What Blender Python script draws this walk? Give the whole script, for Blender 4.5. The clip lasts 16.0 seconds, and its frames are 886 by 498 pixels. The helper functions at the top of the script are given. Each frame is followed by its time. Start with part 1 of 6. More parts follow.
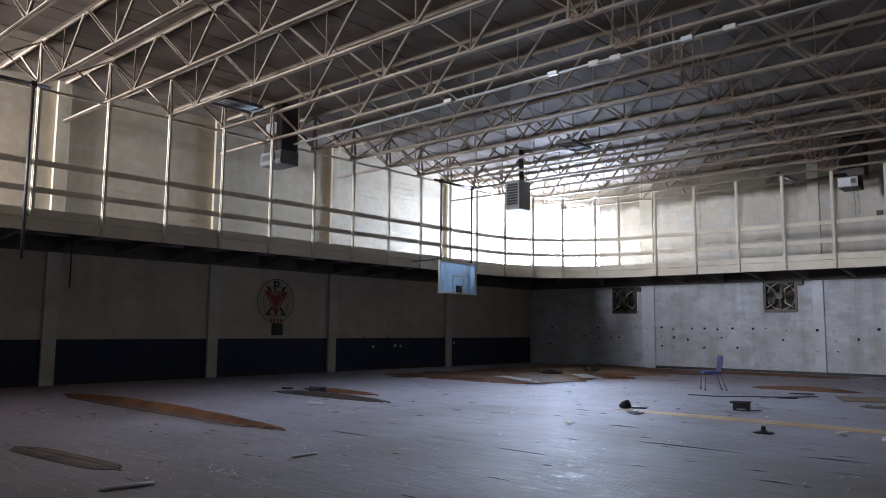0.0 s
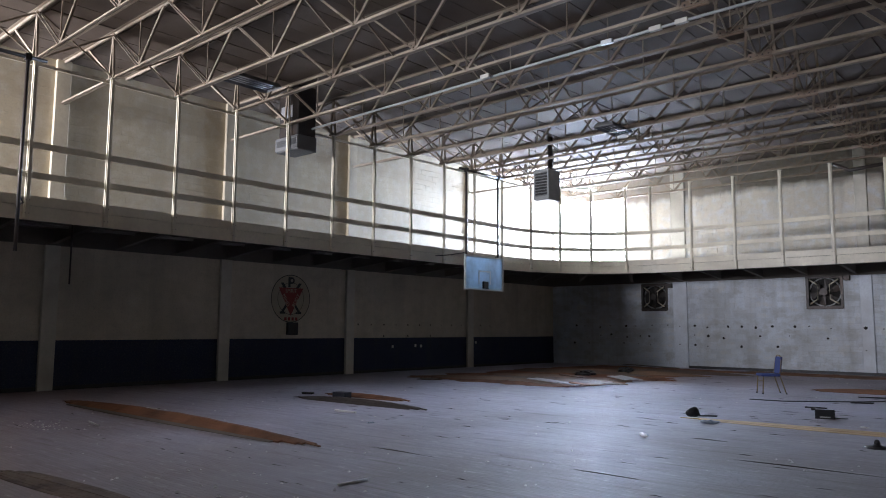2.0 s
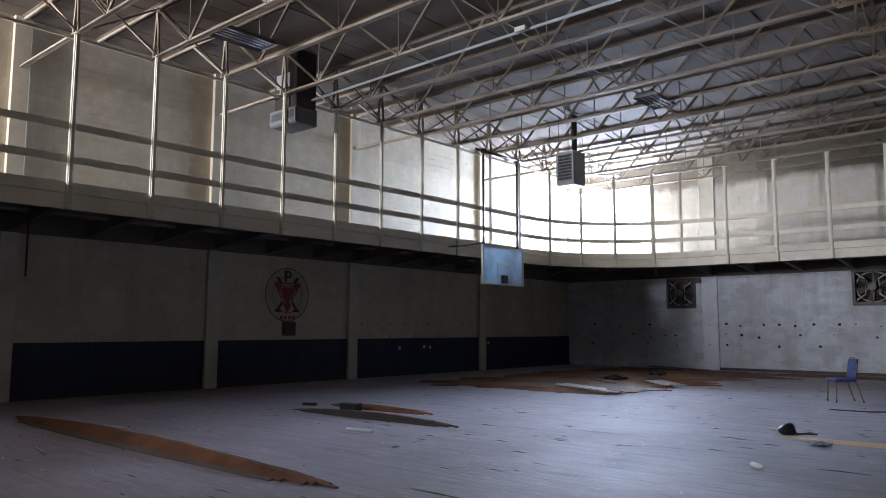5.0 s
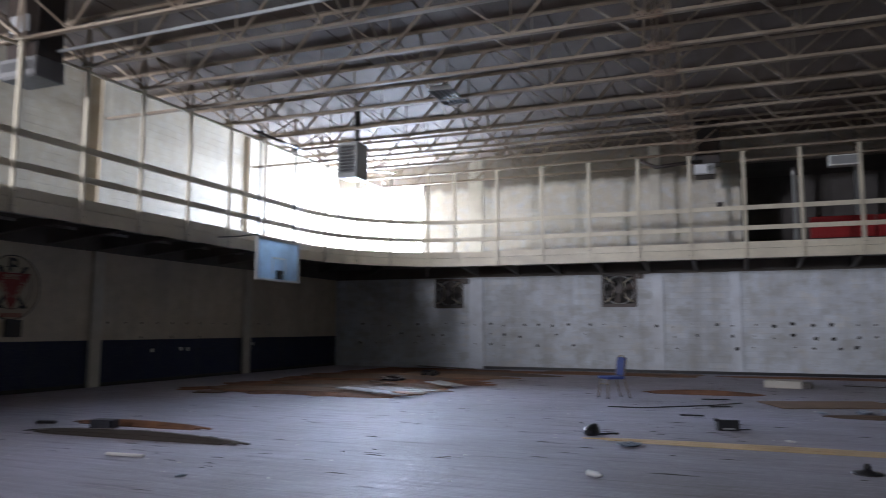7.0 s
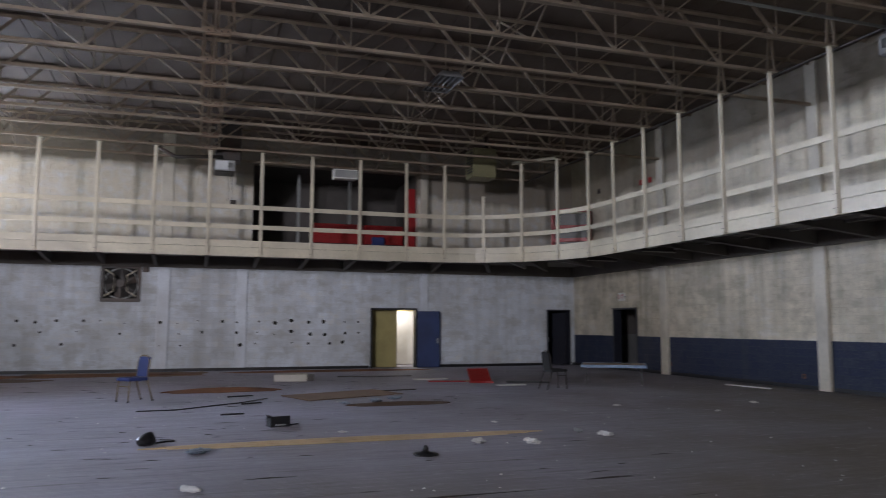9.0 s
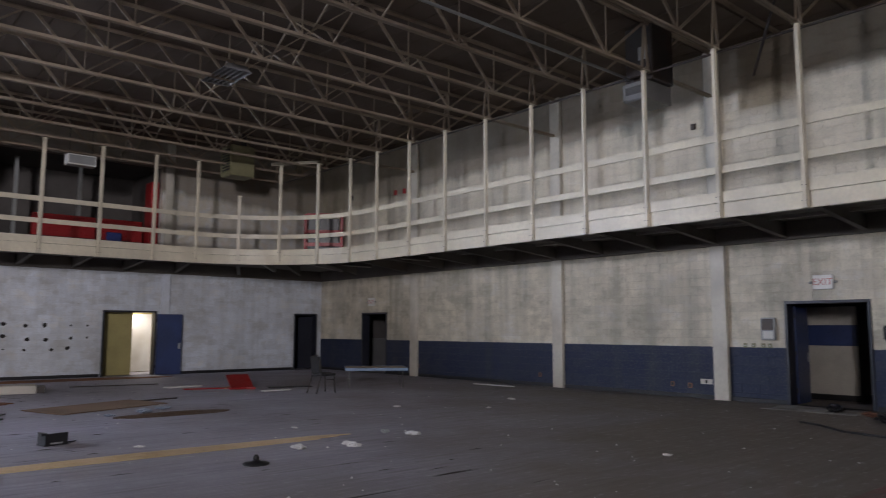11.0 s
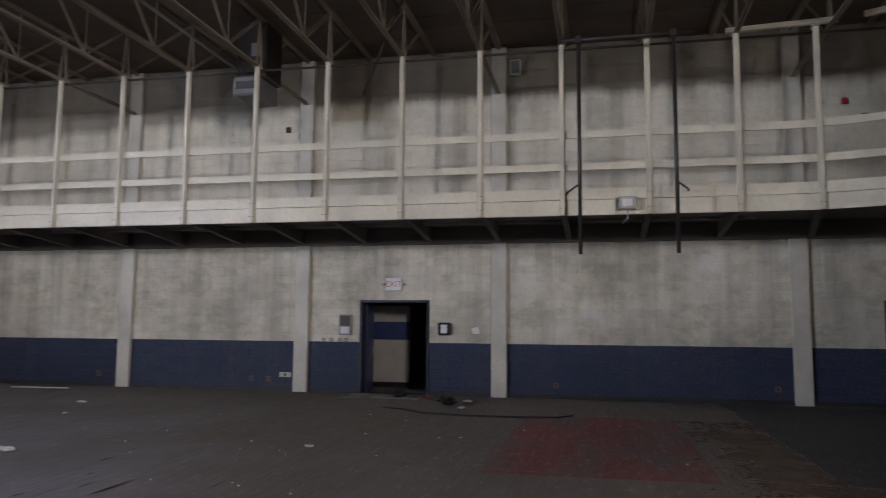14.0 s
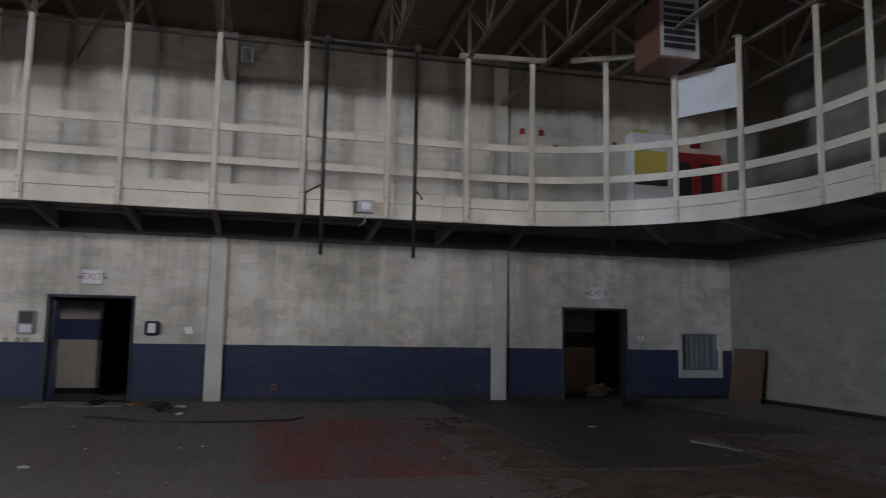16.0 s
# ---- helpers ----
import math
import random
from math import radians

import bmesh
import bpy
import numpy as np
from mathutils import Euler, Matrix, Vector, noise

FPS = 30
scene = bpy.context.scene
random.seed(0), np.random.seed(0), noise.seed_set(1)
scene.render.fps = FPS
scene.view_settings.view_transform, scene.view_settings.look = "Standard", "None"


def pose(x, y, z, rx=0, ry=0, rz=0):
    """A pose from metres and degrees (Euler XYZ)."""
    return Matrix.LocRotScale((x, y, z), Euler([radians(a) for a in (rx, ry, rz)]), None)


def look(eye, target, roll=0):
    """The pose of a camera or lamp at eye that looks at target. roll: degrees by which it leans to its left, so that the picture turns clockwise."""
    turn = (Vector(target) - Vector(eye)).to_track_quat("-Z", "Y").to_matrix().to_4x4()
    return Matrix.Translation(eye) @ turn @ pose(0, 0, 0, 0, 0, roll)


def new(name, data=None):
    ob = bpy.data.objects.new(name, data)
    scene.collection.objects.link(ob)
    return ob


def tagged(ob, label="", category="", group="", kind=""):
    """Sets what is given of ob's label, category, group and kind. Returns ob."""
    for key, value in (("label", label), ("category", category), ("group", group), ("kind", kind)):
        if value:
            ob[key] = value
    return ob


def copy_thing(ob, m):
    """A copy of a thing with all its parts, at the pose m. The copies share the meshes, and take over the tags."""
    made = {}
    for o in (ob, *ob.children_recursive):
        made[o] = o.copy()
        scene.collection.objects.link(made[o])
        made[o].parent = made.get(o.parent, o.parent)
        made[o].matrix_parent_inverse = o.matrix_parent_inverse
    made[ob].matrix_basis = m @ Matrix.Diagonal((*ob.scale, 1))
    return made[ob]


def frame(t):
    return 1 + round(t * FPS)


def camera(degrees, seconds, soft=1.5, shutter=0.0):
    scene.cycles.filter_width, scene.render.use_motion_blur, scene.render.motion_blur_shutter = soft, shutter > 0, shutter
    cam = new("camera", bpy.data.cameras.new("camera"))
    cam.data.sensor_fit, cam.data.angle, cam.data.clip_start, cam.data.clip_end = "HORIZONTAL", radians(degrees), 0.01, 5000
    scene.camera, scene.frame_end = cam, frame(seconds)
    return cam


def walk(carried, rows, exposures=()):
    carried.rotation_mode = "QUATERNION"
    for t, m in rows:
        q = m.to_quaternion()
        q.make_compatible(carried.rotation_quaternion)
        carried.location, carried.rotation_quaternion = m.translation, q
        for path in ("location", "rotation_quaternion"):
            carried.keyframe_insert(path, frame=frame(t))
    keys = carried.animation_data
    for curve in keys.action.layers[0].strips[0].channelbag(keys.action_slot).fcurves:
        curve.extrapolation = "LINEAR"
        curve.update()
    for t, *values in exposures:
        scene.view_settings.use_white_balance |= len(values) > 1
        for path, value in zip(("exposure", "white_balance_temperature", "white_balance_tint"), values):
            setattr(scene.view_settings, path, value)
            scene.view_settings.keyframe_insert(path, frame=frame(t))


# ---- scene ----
cam = camera(62.05, 16.0, soft=1.0, shutter=0.5)
PATH = [
    (0, (21.054, -1.378, 1.576), (19.737, 0.111, 1.793), 0.49),
    (0.5, (20.661, -1.297, 1.575), (19.346, 0.194, 1.792), 0.40),
    (1, (20.221, -1.111, 1.574), (18.903, 0.377, 1.793), 0.32),
    (1.5, (19.786, -0.871, 1.572), (18.464, 0.613, 1.789), 0.23),
    (2, (19.381, -0.639, 1.571), (18.059, 0.846, 1.785), 0.33),
    (2.5, (18.991, -0.386, 1.570), (17.670, 1.100, 1.782), 0.08),
    (3, (18.623, -0.121, 1.568), (17.304, 1.368, 1.780), 0.13),
    (5.5, (16.799, 1.014, 1.562), (15.506, 2.525, 1.776), 0.13),
    (6, (16.433, 1.163, 1.567), (15.230, 2.746, 1.782), 0.26),
    (6.5, (16.085, 1.297, 1.570), (15.069, 3.005, 1.787), 0.25),
    (7, (15.725, 1.446, 1.574), (14.996, 3.297, 1.787), 0.17),
    (7.5, (15.365, 1.536, 1.573), (14.972, 3.486, 1.784), 0.16),
    (8, (15.051, 1.625, 1.576), (15.064, 3.613, 1.788), 0.09),
    (8.5, (14.666, 1.782, 1.582), (15.048, 3.734, 1.792), 0.09),
    (9, (14.269, 1.932, 1.589), (14.900, 3.819, 1.795), 0.11),
    (11.5, (12.487, 2.718, 1.594), (13.920, 4.097, 1.812), 0.20),
    (12, (12.178, 2.864, 1.596), (13.735, 4.100, 1.809), 0.28),
    (12.5, (12.010, 3.143, 1.599), (13.683, 4.219, 1.807), 0.24),
    (13, (11.924, 3.459, 1.597), (13.707, 4.341, 1.807), 0.32),
    (13.5, (11.881, 3.800, 1.597), (13.765, 4.437, 1.810), 0.52),
    (14, (11.873, 4.174, 1.601), (13.817, 4.592, 1.811), 0.49),
    (14.5, (11.873, 4.567, 1.607), (13.852, 4.771, 1.819), 0.70),
    (15, (11.891, 4.944, 1.605), (13.879, 4.897, 1.820), 0.61),
    (15.2, (11.904, 5.076, 1.604), (13.888, 4.939, 1.822), 0.75),
    (15.5, (11.926, 5.231, 1.600), (13.896, 4.962, 1.815), 0.61),
    (16, (12.033, 5.478, 1.599), (13.966, 5.013, 1.820), 1.00),
]
walk(cam, [(t, look(eye, target, roll)) for t, eye, target, roll in PATH], [(0, 0.0, 6200, 17), (5.5, -0.15, 6200, 17), (9.0, -0.02, 6450, 19), (11.5, 0.0, 6800, 21), (14.5, -0.06, 6850, 21), (16, -0.14, 6550, 20)])

# ---- light ----
world = bpy.data.worlds.new("sky")
scene.world = world
world.use_nodes = True
wt = world.node_tree
sky = wt.nodes.new("ShaderNodeTexSky")
sky.sky_type, sky.sun_disc = "NISHITA", False
sky.sun_elevation, sky.sun_rotation = radians(38), radians(150)
wt.links.new(sky.outputs[0], wt.nodes["Background"].inputs[0])
wt.nodes["Background"].inputs[1].default_value = 0.1


def window_light(name, x, y, z, w, h, watts, color, heading, tilt=90):
    lamp = bpy.data.lights.new(name, "AREA")
    lamp.shape, lamp.size, lamp.size_y, lamp.energy, lamp.color = "RECTANGLE", w, h, watts, color
    ob = new(name, lamp)
    ob.matrix_world = pose(x, y, z, tilt, 0, heading)
    return ob


window_light("daylight_corner_window", 1.95, 29.2, 6.0, 3.4, 2.9, 6300, (0.60, 0.77, 1.0), 180)
window_light("daylight_south_window", 1.2, -6.7, 6.0, 2.2, 2.9, 6300, (0.93, 0.96, 1.0), 0)
window_light("daylight_vestibule", 22.05, 30.6, 2.45, 0.5, 0.5, 36, (1.0, 0.97, 0.88), 0, 0)

# ---- plan ----
W, N, S = 29.0, 29.0, -6.35         # east wall x, north wall y, south wall y; the west wall is at x = 0
STEP = 1.626                        # joist and post spacing


def G(k):
    return 6.5 + STEP * k


ROOF, CHORD = 8.3, 7.15            # underside of roof deck and of the joists
DECK, FASCIA_LOW, FASCIA_TOP = 4.1, 3.76, 4.27
EDGE_W, EDGE_E, EDGE_N, EDGE_S = 2.9, 26.15, 26.13, -3.35
RAD = 4.35
BLUE = 1.219


# ---- materials ----
def shader(name):
    m = bpy.data.materials.new(name)
    m.use_nodes = True
    nt = m.node_tree
    return m, nt, nt.nodes, nt.links, nt.nodes["Principled BSDF"]


def node(nt, kind, **inputs):
    n = nt.nodes.new(kind)
    for k, v in inputs.items():
        n.inputs[k.replace("_", " ")].default_value = v
    return n


def mixer(nt, a, b, fac, mode="MIX"):
    n = nt.nodes.new("ShaderNodeMix")
    n.data_type, n.blend_type = "RGBA", mode
    for sock, v in ((6, a), (7, b), (0, fac)):
        if isinstance(v, bpy.types.NodeSocket):
            nt.links.new(v, n.inputs[sock])
        else:
            n.inputs[sock].default_value = (*v, 1) if isinstance(v, tuple) else v
    return n.outputs[2]


def calc(nt, op, a, b=0.0, clamp=False):
    n = nt.nodes.new("ShaderNodeMath")
    n.operation, n.use_clamp = op, clamp
    for i, v in enumerate((a, b)):
        if isinstance(v, bpy.types.NodeSocket):
            nt.links.new(v, n.inputs[i])
        else:
            n.inputs[i].default_value = v
    return n.outputs[0]


def span(nt, v, lo, hi, a=0.0, b=1.0):
    n = nt.nodes.new("ShaderNodeMapRange")
    nt.links.new(v, n.inputs[0])
    for i, k in enumerate((lo, hi, a, b)):
        n.inputs[i + 1].default_value = k
    return n.outputs[0]


def grain(nt, scale, detail=4.0, stretch=(1, 1, 1), rough=0.55):
    """Noise over world metres."""
    g = nt.nodes.new("ShaderNodeNewGeometry")
    mp = nt.nodes.new("ShaderNodeMapping")
    mp.inputs["Scale"].default_value = stretch
    nt.links.new(g.outputs["Position"], mp.inputs[0])
    n = node(nt, "ShaderNodeTexNoise", Scale=scale, Detail=detail, Roughness=rough)
    nt.links.new(mp.outputs[0], n.inputs["Vector"])
    return n.outputs["Fac"]


def bump(nt, p, height, strength=0.3, dist=0.01):
    b = node(nt, "ShaderNodeBump", Strength=strength, Distance=dist)
    nt.links.new(height, b.inputs["Height"])
    nt.links.new(b.outputs[0], p.inputs["Normal"])


def mat(name, color, rough=0.6, metal=0.0, dirt=None, amount=0.5, scale=1.5, fine=30.0, relief=0.15, spec=0.5):
    """A worn surface: base colour, blotches of dirt at a large scale, fine mottling, roughness wear and relief."""
    m, nt, nodes, links, p = shader(name)
    dirt = dirt or tuple(c * 0.5 for c in color)
    big, small = grain(nt, scale), grain(nt, fine, 3)
    f = calc(nt, "MULTIPLY", span(nt, big, 0.42, 0.7), amount, True)
    c = mixer(nt, color, dirt, f)
    c = mixer(nt, c, tuple(k * 0.75 for k in color), span(nt, small, 0.4, 0.75, 0, 0.45))
    info = nt.nodes.new("ShaderNodeObjectInfo")
    c = mixer(nt, c, (0.5, 0.5, 0.5), span(nt, info.outputs["Random"], 0, 1, 0, 0.12), "OVERLAY")
    links.new(c, p.inputs["Base Color"])
    links.new(span(nt, small, 0.3, 0.8, max(rough - 0.12, 0.05), min(rough + 0.15, 1)), p.inputs["Roughness"])
    p.inputs["Metallic"].default_value = metal
    p.inputs["Specular IOR Level"].default_value = spec
    bump(nt, p, small, relief)
    return m


def wall_paint(name, upper, lower=None, mildew=0.55, seed=0.0, high=None, tone=0.17, speck=1.0, top_dark=0.75):
    """Painted block: cream above, a blue dado where given, grey mildew, vertical runs, dark brown top band."""
    m, nt, nodes, links, p = shader(name)
    g = nt.nodes.new("ShaderNodeNewGeometry")
    sep = nt.nodes.new("ShaderNodeSeparateXYZ")
    links.new(g.outputs["Position"], sep.inputs[0])
    z = sep.outputs["Z"]
    blot = grain(nt, 0.42 + seed, 5)
    runs = grain(nt, 1.0, 4, (1.7, 1.7, 0.12))
    fine = grain(nt, 22, 4)
    mid = grain(nt, 3.1, 5)
    age = span(nt, z, 3.9, 4.1, 1.0, 0.45)
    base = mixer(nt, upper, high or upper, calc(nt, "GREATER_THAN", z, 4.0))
    c = mixer(nt, base, tuple(k * 0.86 for k in upper), span(nt, mid, 0.45, 0.7, 0, 0.6))
    patch = grain(nt, 1.3, 6, (1, 1, 1.6), 0.7)
    c = mixer(nt, c, (0.36, 0.33, 0.26), calc(nt, "MULTIPLY", span(nt, patch, 0.5, 0.62, 0, mildew * 0.9), age))
    c = mixer(nt, c, (0.80, 0.78, 0.73), calc(nt, "MULTIPLY", span(nt, patch, 0.36, 0.46, 0.45 * speck, 0), age))
    c = mixer(nt, c, (0.27, 0.25, 0.20), calc(nt, "MULTIPLY", calc(nt, "MULTIPLY", span(nt, blot, 0.42, 0.62), mildew * 0.75, True), age))
    c = mixer(nt, c, (0.25, 0.235, 0.20), span(nt, runs, 0.5, 0.72, 0, mildew * 0.85))
    # water runs from the head of each storey: narrow pale washes and olive-brown trails
    thin = grain(nt, 1.0, 5, (2.9, 2.9, 0.16), 0.6)
    drop = calc(nt, "MAXIMUM", calc(nt, "MULTIPLY", span(nt, z, 0.8, 3.5, 0.15, 1.0), calc(nt, "LESS_THAN", z, 4.0)), span(nt, z, 4.6, 7.2, 0.05, 0.35))
    c = mixer(nt, c, (0.30, 0.275, 0.18), calc(nt, "MULTIPLY", span(nt, thin, 0.5, 0.68, 0, mildew * 0.75), drop))
    c = mixer(nt, c, tuple(min(k * 1.12, 0.8) for k in upper), calc(nt, "MULTIPLY", span(nt, thin, 0.34, 0.46, mildew * 0.7, 0), drop))
    if lower:
        b = mixer(nt, lower, tuple(k * 1.35 for k in lower), span(nt, mid, 0.45, 0.75, 0, 0.5))
        b = mixer(nt, b, (0.05, 0.055, 0.065), span(nt, runs, 0.52, 0.75, 0, 0.5))
        c = mixer(nt, c, b, calc(nt, "LESS_THAN", calc(nt, "ADD", z, calc(nt, "MULTIPLY", fine, 0.012)), BLUE + 0.006))
    # dark brown above about 7 m, reaching lower towards the north-east corner
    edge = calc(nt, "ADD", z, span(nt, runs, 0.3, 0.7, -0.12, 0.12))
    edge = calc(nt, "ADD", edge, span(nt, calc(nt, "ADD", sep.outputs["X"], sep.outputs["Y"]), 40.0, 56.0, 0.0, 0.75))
    c = mixer(nt, c, (0.16, 0.13, 0.10), calc(nt, "MULTIPLY", span(nt, edge, 6.95, 7.2), top_dark))
    isl = calc(nt, "FRACT", calc(nt, "ADD", g.outputs["Random Per Island"], 0.0))
    info = nt.nodes.new("ShaderNodeObjectInfo")
    rnd = calc(nt, "FRACT", calc(nt, "ADD", isl, info.outputs["Random"]))
    c = mixer(nt, c, (0.08, 0.08, 0.075), calc(nt, "MULTIPLY", span(nt, rnd, 0.0, 1.0, 0.0, tone), span(nt, z, 3.9, 4.1, 1.0, 0.15)))
    c = mixer(nt, c, (0.2, 0.19, 0.17), span(nt, fine, 0.5, 0.8, 0, 0.35))
    links.new(c, p.inputs["Base Color"])
    links.new(span(nt, mid, 0.3, 0.7, 0.5, 0.78), p.inputs["Roughness"])
    p.inputs["Specular IOR Level"].default_value = 0.25
    bump(nt, p, calc(nt, "ADD", fine, mid), 0.22)
    return m


CREAM, NAVY = (0.73, 0.672, 0.55), (0.019, 0.029, 0.066)
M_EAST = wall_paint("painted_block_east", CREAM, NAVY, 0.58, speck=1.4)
# West wall above the deck: same paint, darkened in colour to dim its light.
M_WEST = wall_paint("painted_block_west", (0.62, 0.55, 0.44), NAVY, 0.3, 0.07, (0.43, 0.36, 0.25), tone=0.04, speck=0.4, top_dark=0.15)
# North wall's lower storey: the blue, bright daylight is put into the colour.
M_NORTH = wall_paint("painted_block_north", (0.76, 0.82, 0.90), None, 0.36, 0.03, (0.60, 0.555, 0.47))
# South wall's gloom is put into a darker paint colour, over the mildew.
M_SOUTH = wall_paint("painted_block_south", (0.25, 0.24, 0.17), None, 0.9, 0.05, (0.17, 0.165, 0.13), speck=0.15, top_dark=0.5)
M_PILASTER = mat("pilaster_paint", (0.60, 0.57, 0.49), 0.5, dirt=(0.33, 0.30, 0.25), amount=0.7, scale=0.9, fine=14)
M_WHITE_STEEL = mat("cream_painted_steel", (0.66, 0.605, 0.48), 0.42, dirt=(0.36, 0.32, 0.25), amount=0.6, scale=1.1)
M_FASCIA = mat("cream_painted_board", (0.70, 0.645, 0.51), 0.45, dirt=(0.42, 0.38, 0.30), amount=0.55, scale=0.8, fine=12)
M_JOIST = mat("aged_joist_paint", (0.34, 0.28, 0.215), 0.72, dirt=(0.15, 0.10, 0.065), amount=0.85, scale=0.7, spec=0.2)
M_DARK_STEEL = mat("dark_steel", (0.045, 0.04, 0.038), 0.5, 0.4, dirt=(0.09, 0.05, 0.03))
M_BROWN_STEEL = mat("brown_soffit", (0.15, 0.135, 0.12), 0.8, dirt=(0.07, 0.06, 0.05), scale=0.8)
M_ROOF = mat("fibre_roof_panel", (0.14, 0.104, 0.078), 0.95, dirt=(0.065, 0.044, 0.03), amount=0.85, scale=0.45, fine=45, relief=0.5)
M_SOFFIT_STEEL = mat("grey_soffit_steel", (0.36, 0.35, 0.33), 0.6, dirt=(0.12, 0.10, 0.08), amount=0.8)
M_BASE = mat("black_rubber_base", (0.018, 0.018, 0.02), 0.5)
M_BLACK = mat("black_plastic", (0.016, 0.016, 0.018), 0.4)
M_BLUE_DOOR = mat("navy_door_paint", (0.035, 0.06, 0.17), 0.38, dirt=(0.02, 0.025, 0.05))
M_FRAME = mat("navy_frame_paint", (0.024, 0.026, 0.038), 0.4)
M_RED = mat("red_paint", (0.36, 0.014, 0.018), 0.42)
M_RED_PAD = mat("red_vinyl", (0.32, 0.016, 0.018), 0.35)
M_WHITE = mat("white_paint", (0.78, 0.78, 0.76), 0.5, dirt=(0.5, 0.48, 0.43))
M_PAPER = mat("paper", (0.82, 0.81, 0.79), 0.85, dirt=(0.6, 0.58, 0.52))
M_GREY = mat("grey_enamel", (0.33, 0.34, 0.34), 0.42, 0.1)
M_GALV = mat("galvanised", (0.55, 0.56, 0.57), 0.45, 0.6)
# Upper west pilasters carry the same painted-in dimming as their wall.
M_PIL_W = mat("dimmed_tan_pilaster_paint", (0.46, 0.39, 0.28), 0.55, dirt=(0.28, 0.24, 0.18), amount=0.7, scale=0.9, fine=14)
M_PALE_PANEL = mat("pale_broken_panel", (0.52, 0.51, 0.49), 0.9, spec=0.15)
M_DIM_GREY = mat("dim_grey_enamel", (0.15, 0.15, 0.15), 0.5)
# North pilasters take the wall's painted-in blue daylight too.
M_PIL_N = mat("blue_lit_pilaster_paint", (0.74, 0.79, 0.86), 0.55, dirt=(0.45, 0.45, 0.45), amount=0.7, scale=0.9, fine=14)
M_OLIVE = mat("olive_enamel", (0.25, 0.235, 0.13), 0.5)
M_RUST = mat("rust_brown_enamel", (0.20, 0.085, 0.05), 0.55)
M_RUST_PLATE = mat("rust_stained_plate", (0.25, 0.185, 0.135), 0.8, dirt=(0.13, 0.07, 0.04), amount=0.8)
M_TAN = mat("tan_laminate", (0.36, 0.26, 0.18), 0.42)
M_WOOD = mat("bare_maple", (0.70, 0.52, 0.30), 0.55, dirt=(0.32, 0.19, 0.09), fine=55)
M_ORANGE = mat("stripped_orange_board", (0.26, 0.125, 0.07), 0.85, dirt=(0.075, 0.045, 0.033), amount=0.85, scale=1.3, fine=45, spec=0.2)
M_PLY = mat("dull_plywood", (0.24, 0.15, 0.095), 0.8, dirt=(0.12, 0.08, 0.055), amount=0.7, scale=1.1, fine=60)
M_DUST = mat("pale_floor_dust", (0.36, 0.35, 0.33), 0.95, dirt=(0.14, 0.12, 0.10), amount=0.9, scale=2.5)
M_DARKWOOD = mat("dark_and_shaded_board", (0.06, 0.05, 0.045), 0.5)
M_BROWN_PANEL = mat("brown_hardboard", (0.12, 0.07, 0.042), 0.6)
M_BLUE_CLOTH = mat("blue_cloth", (0.03, 0.05, 0.19), 0.9, fine=120)
M_GOLD = mat("gold_painted_tube", (0.30, 0.22, 0.11), 0.35, 0.6)
M_BLUE_TRIM = mat("pale_blue_steel", (0.22, 0.34, 0.52), 0.45)
M_YELLOW_WALL = mat("olive_yellow_wall", (0.42, 0.36, 0.15), 0.7)
M_CORRIDOR = mat("corridor_paint", (0.55, 0.52, 0.46), 0.6)
# Near-black stands for the lack of light in the rooms beyond the openings.
M_VOID = mat("shade_dark_room_paint", (0.10, 0.09, 0.085), 0.8)
M_LEAF = mat("leaf_litter", (0.085, 0.048, 0.028), 0.9, dirt=(0.035, 0.022, 0.015), scale=4)
M_HOLE = mat("hole_shadow_grime", (0.02, 0.018, 0.016), 0.9)
M_ROT = mat("rotten_damp_wood", (0.15, 0.10, 0.068), 0.75, dirt=(0.045, 0.027, 0.018), amount=1.0, scale=2.2, fine=18, relief=0.6)
M_RUBBER = mat("rubber_mat", (0.04, 0.041, 0.043), 0.62, dirt=(0.085, 0.07, 0.055), amount=0.9, scale=0.7, fine=25)
M_YELLOW = mat("yellow_card", (0.62, 0.50, 0.10), 0.7)
M_FLUORO = mat("dead_diffuser", (0.70, 0.72, 0.74), 0.3)


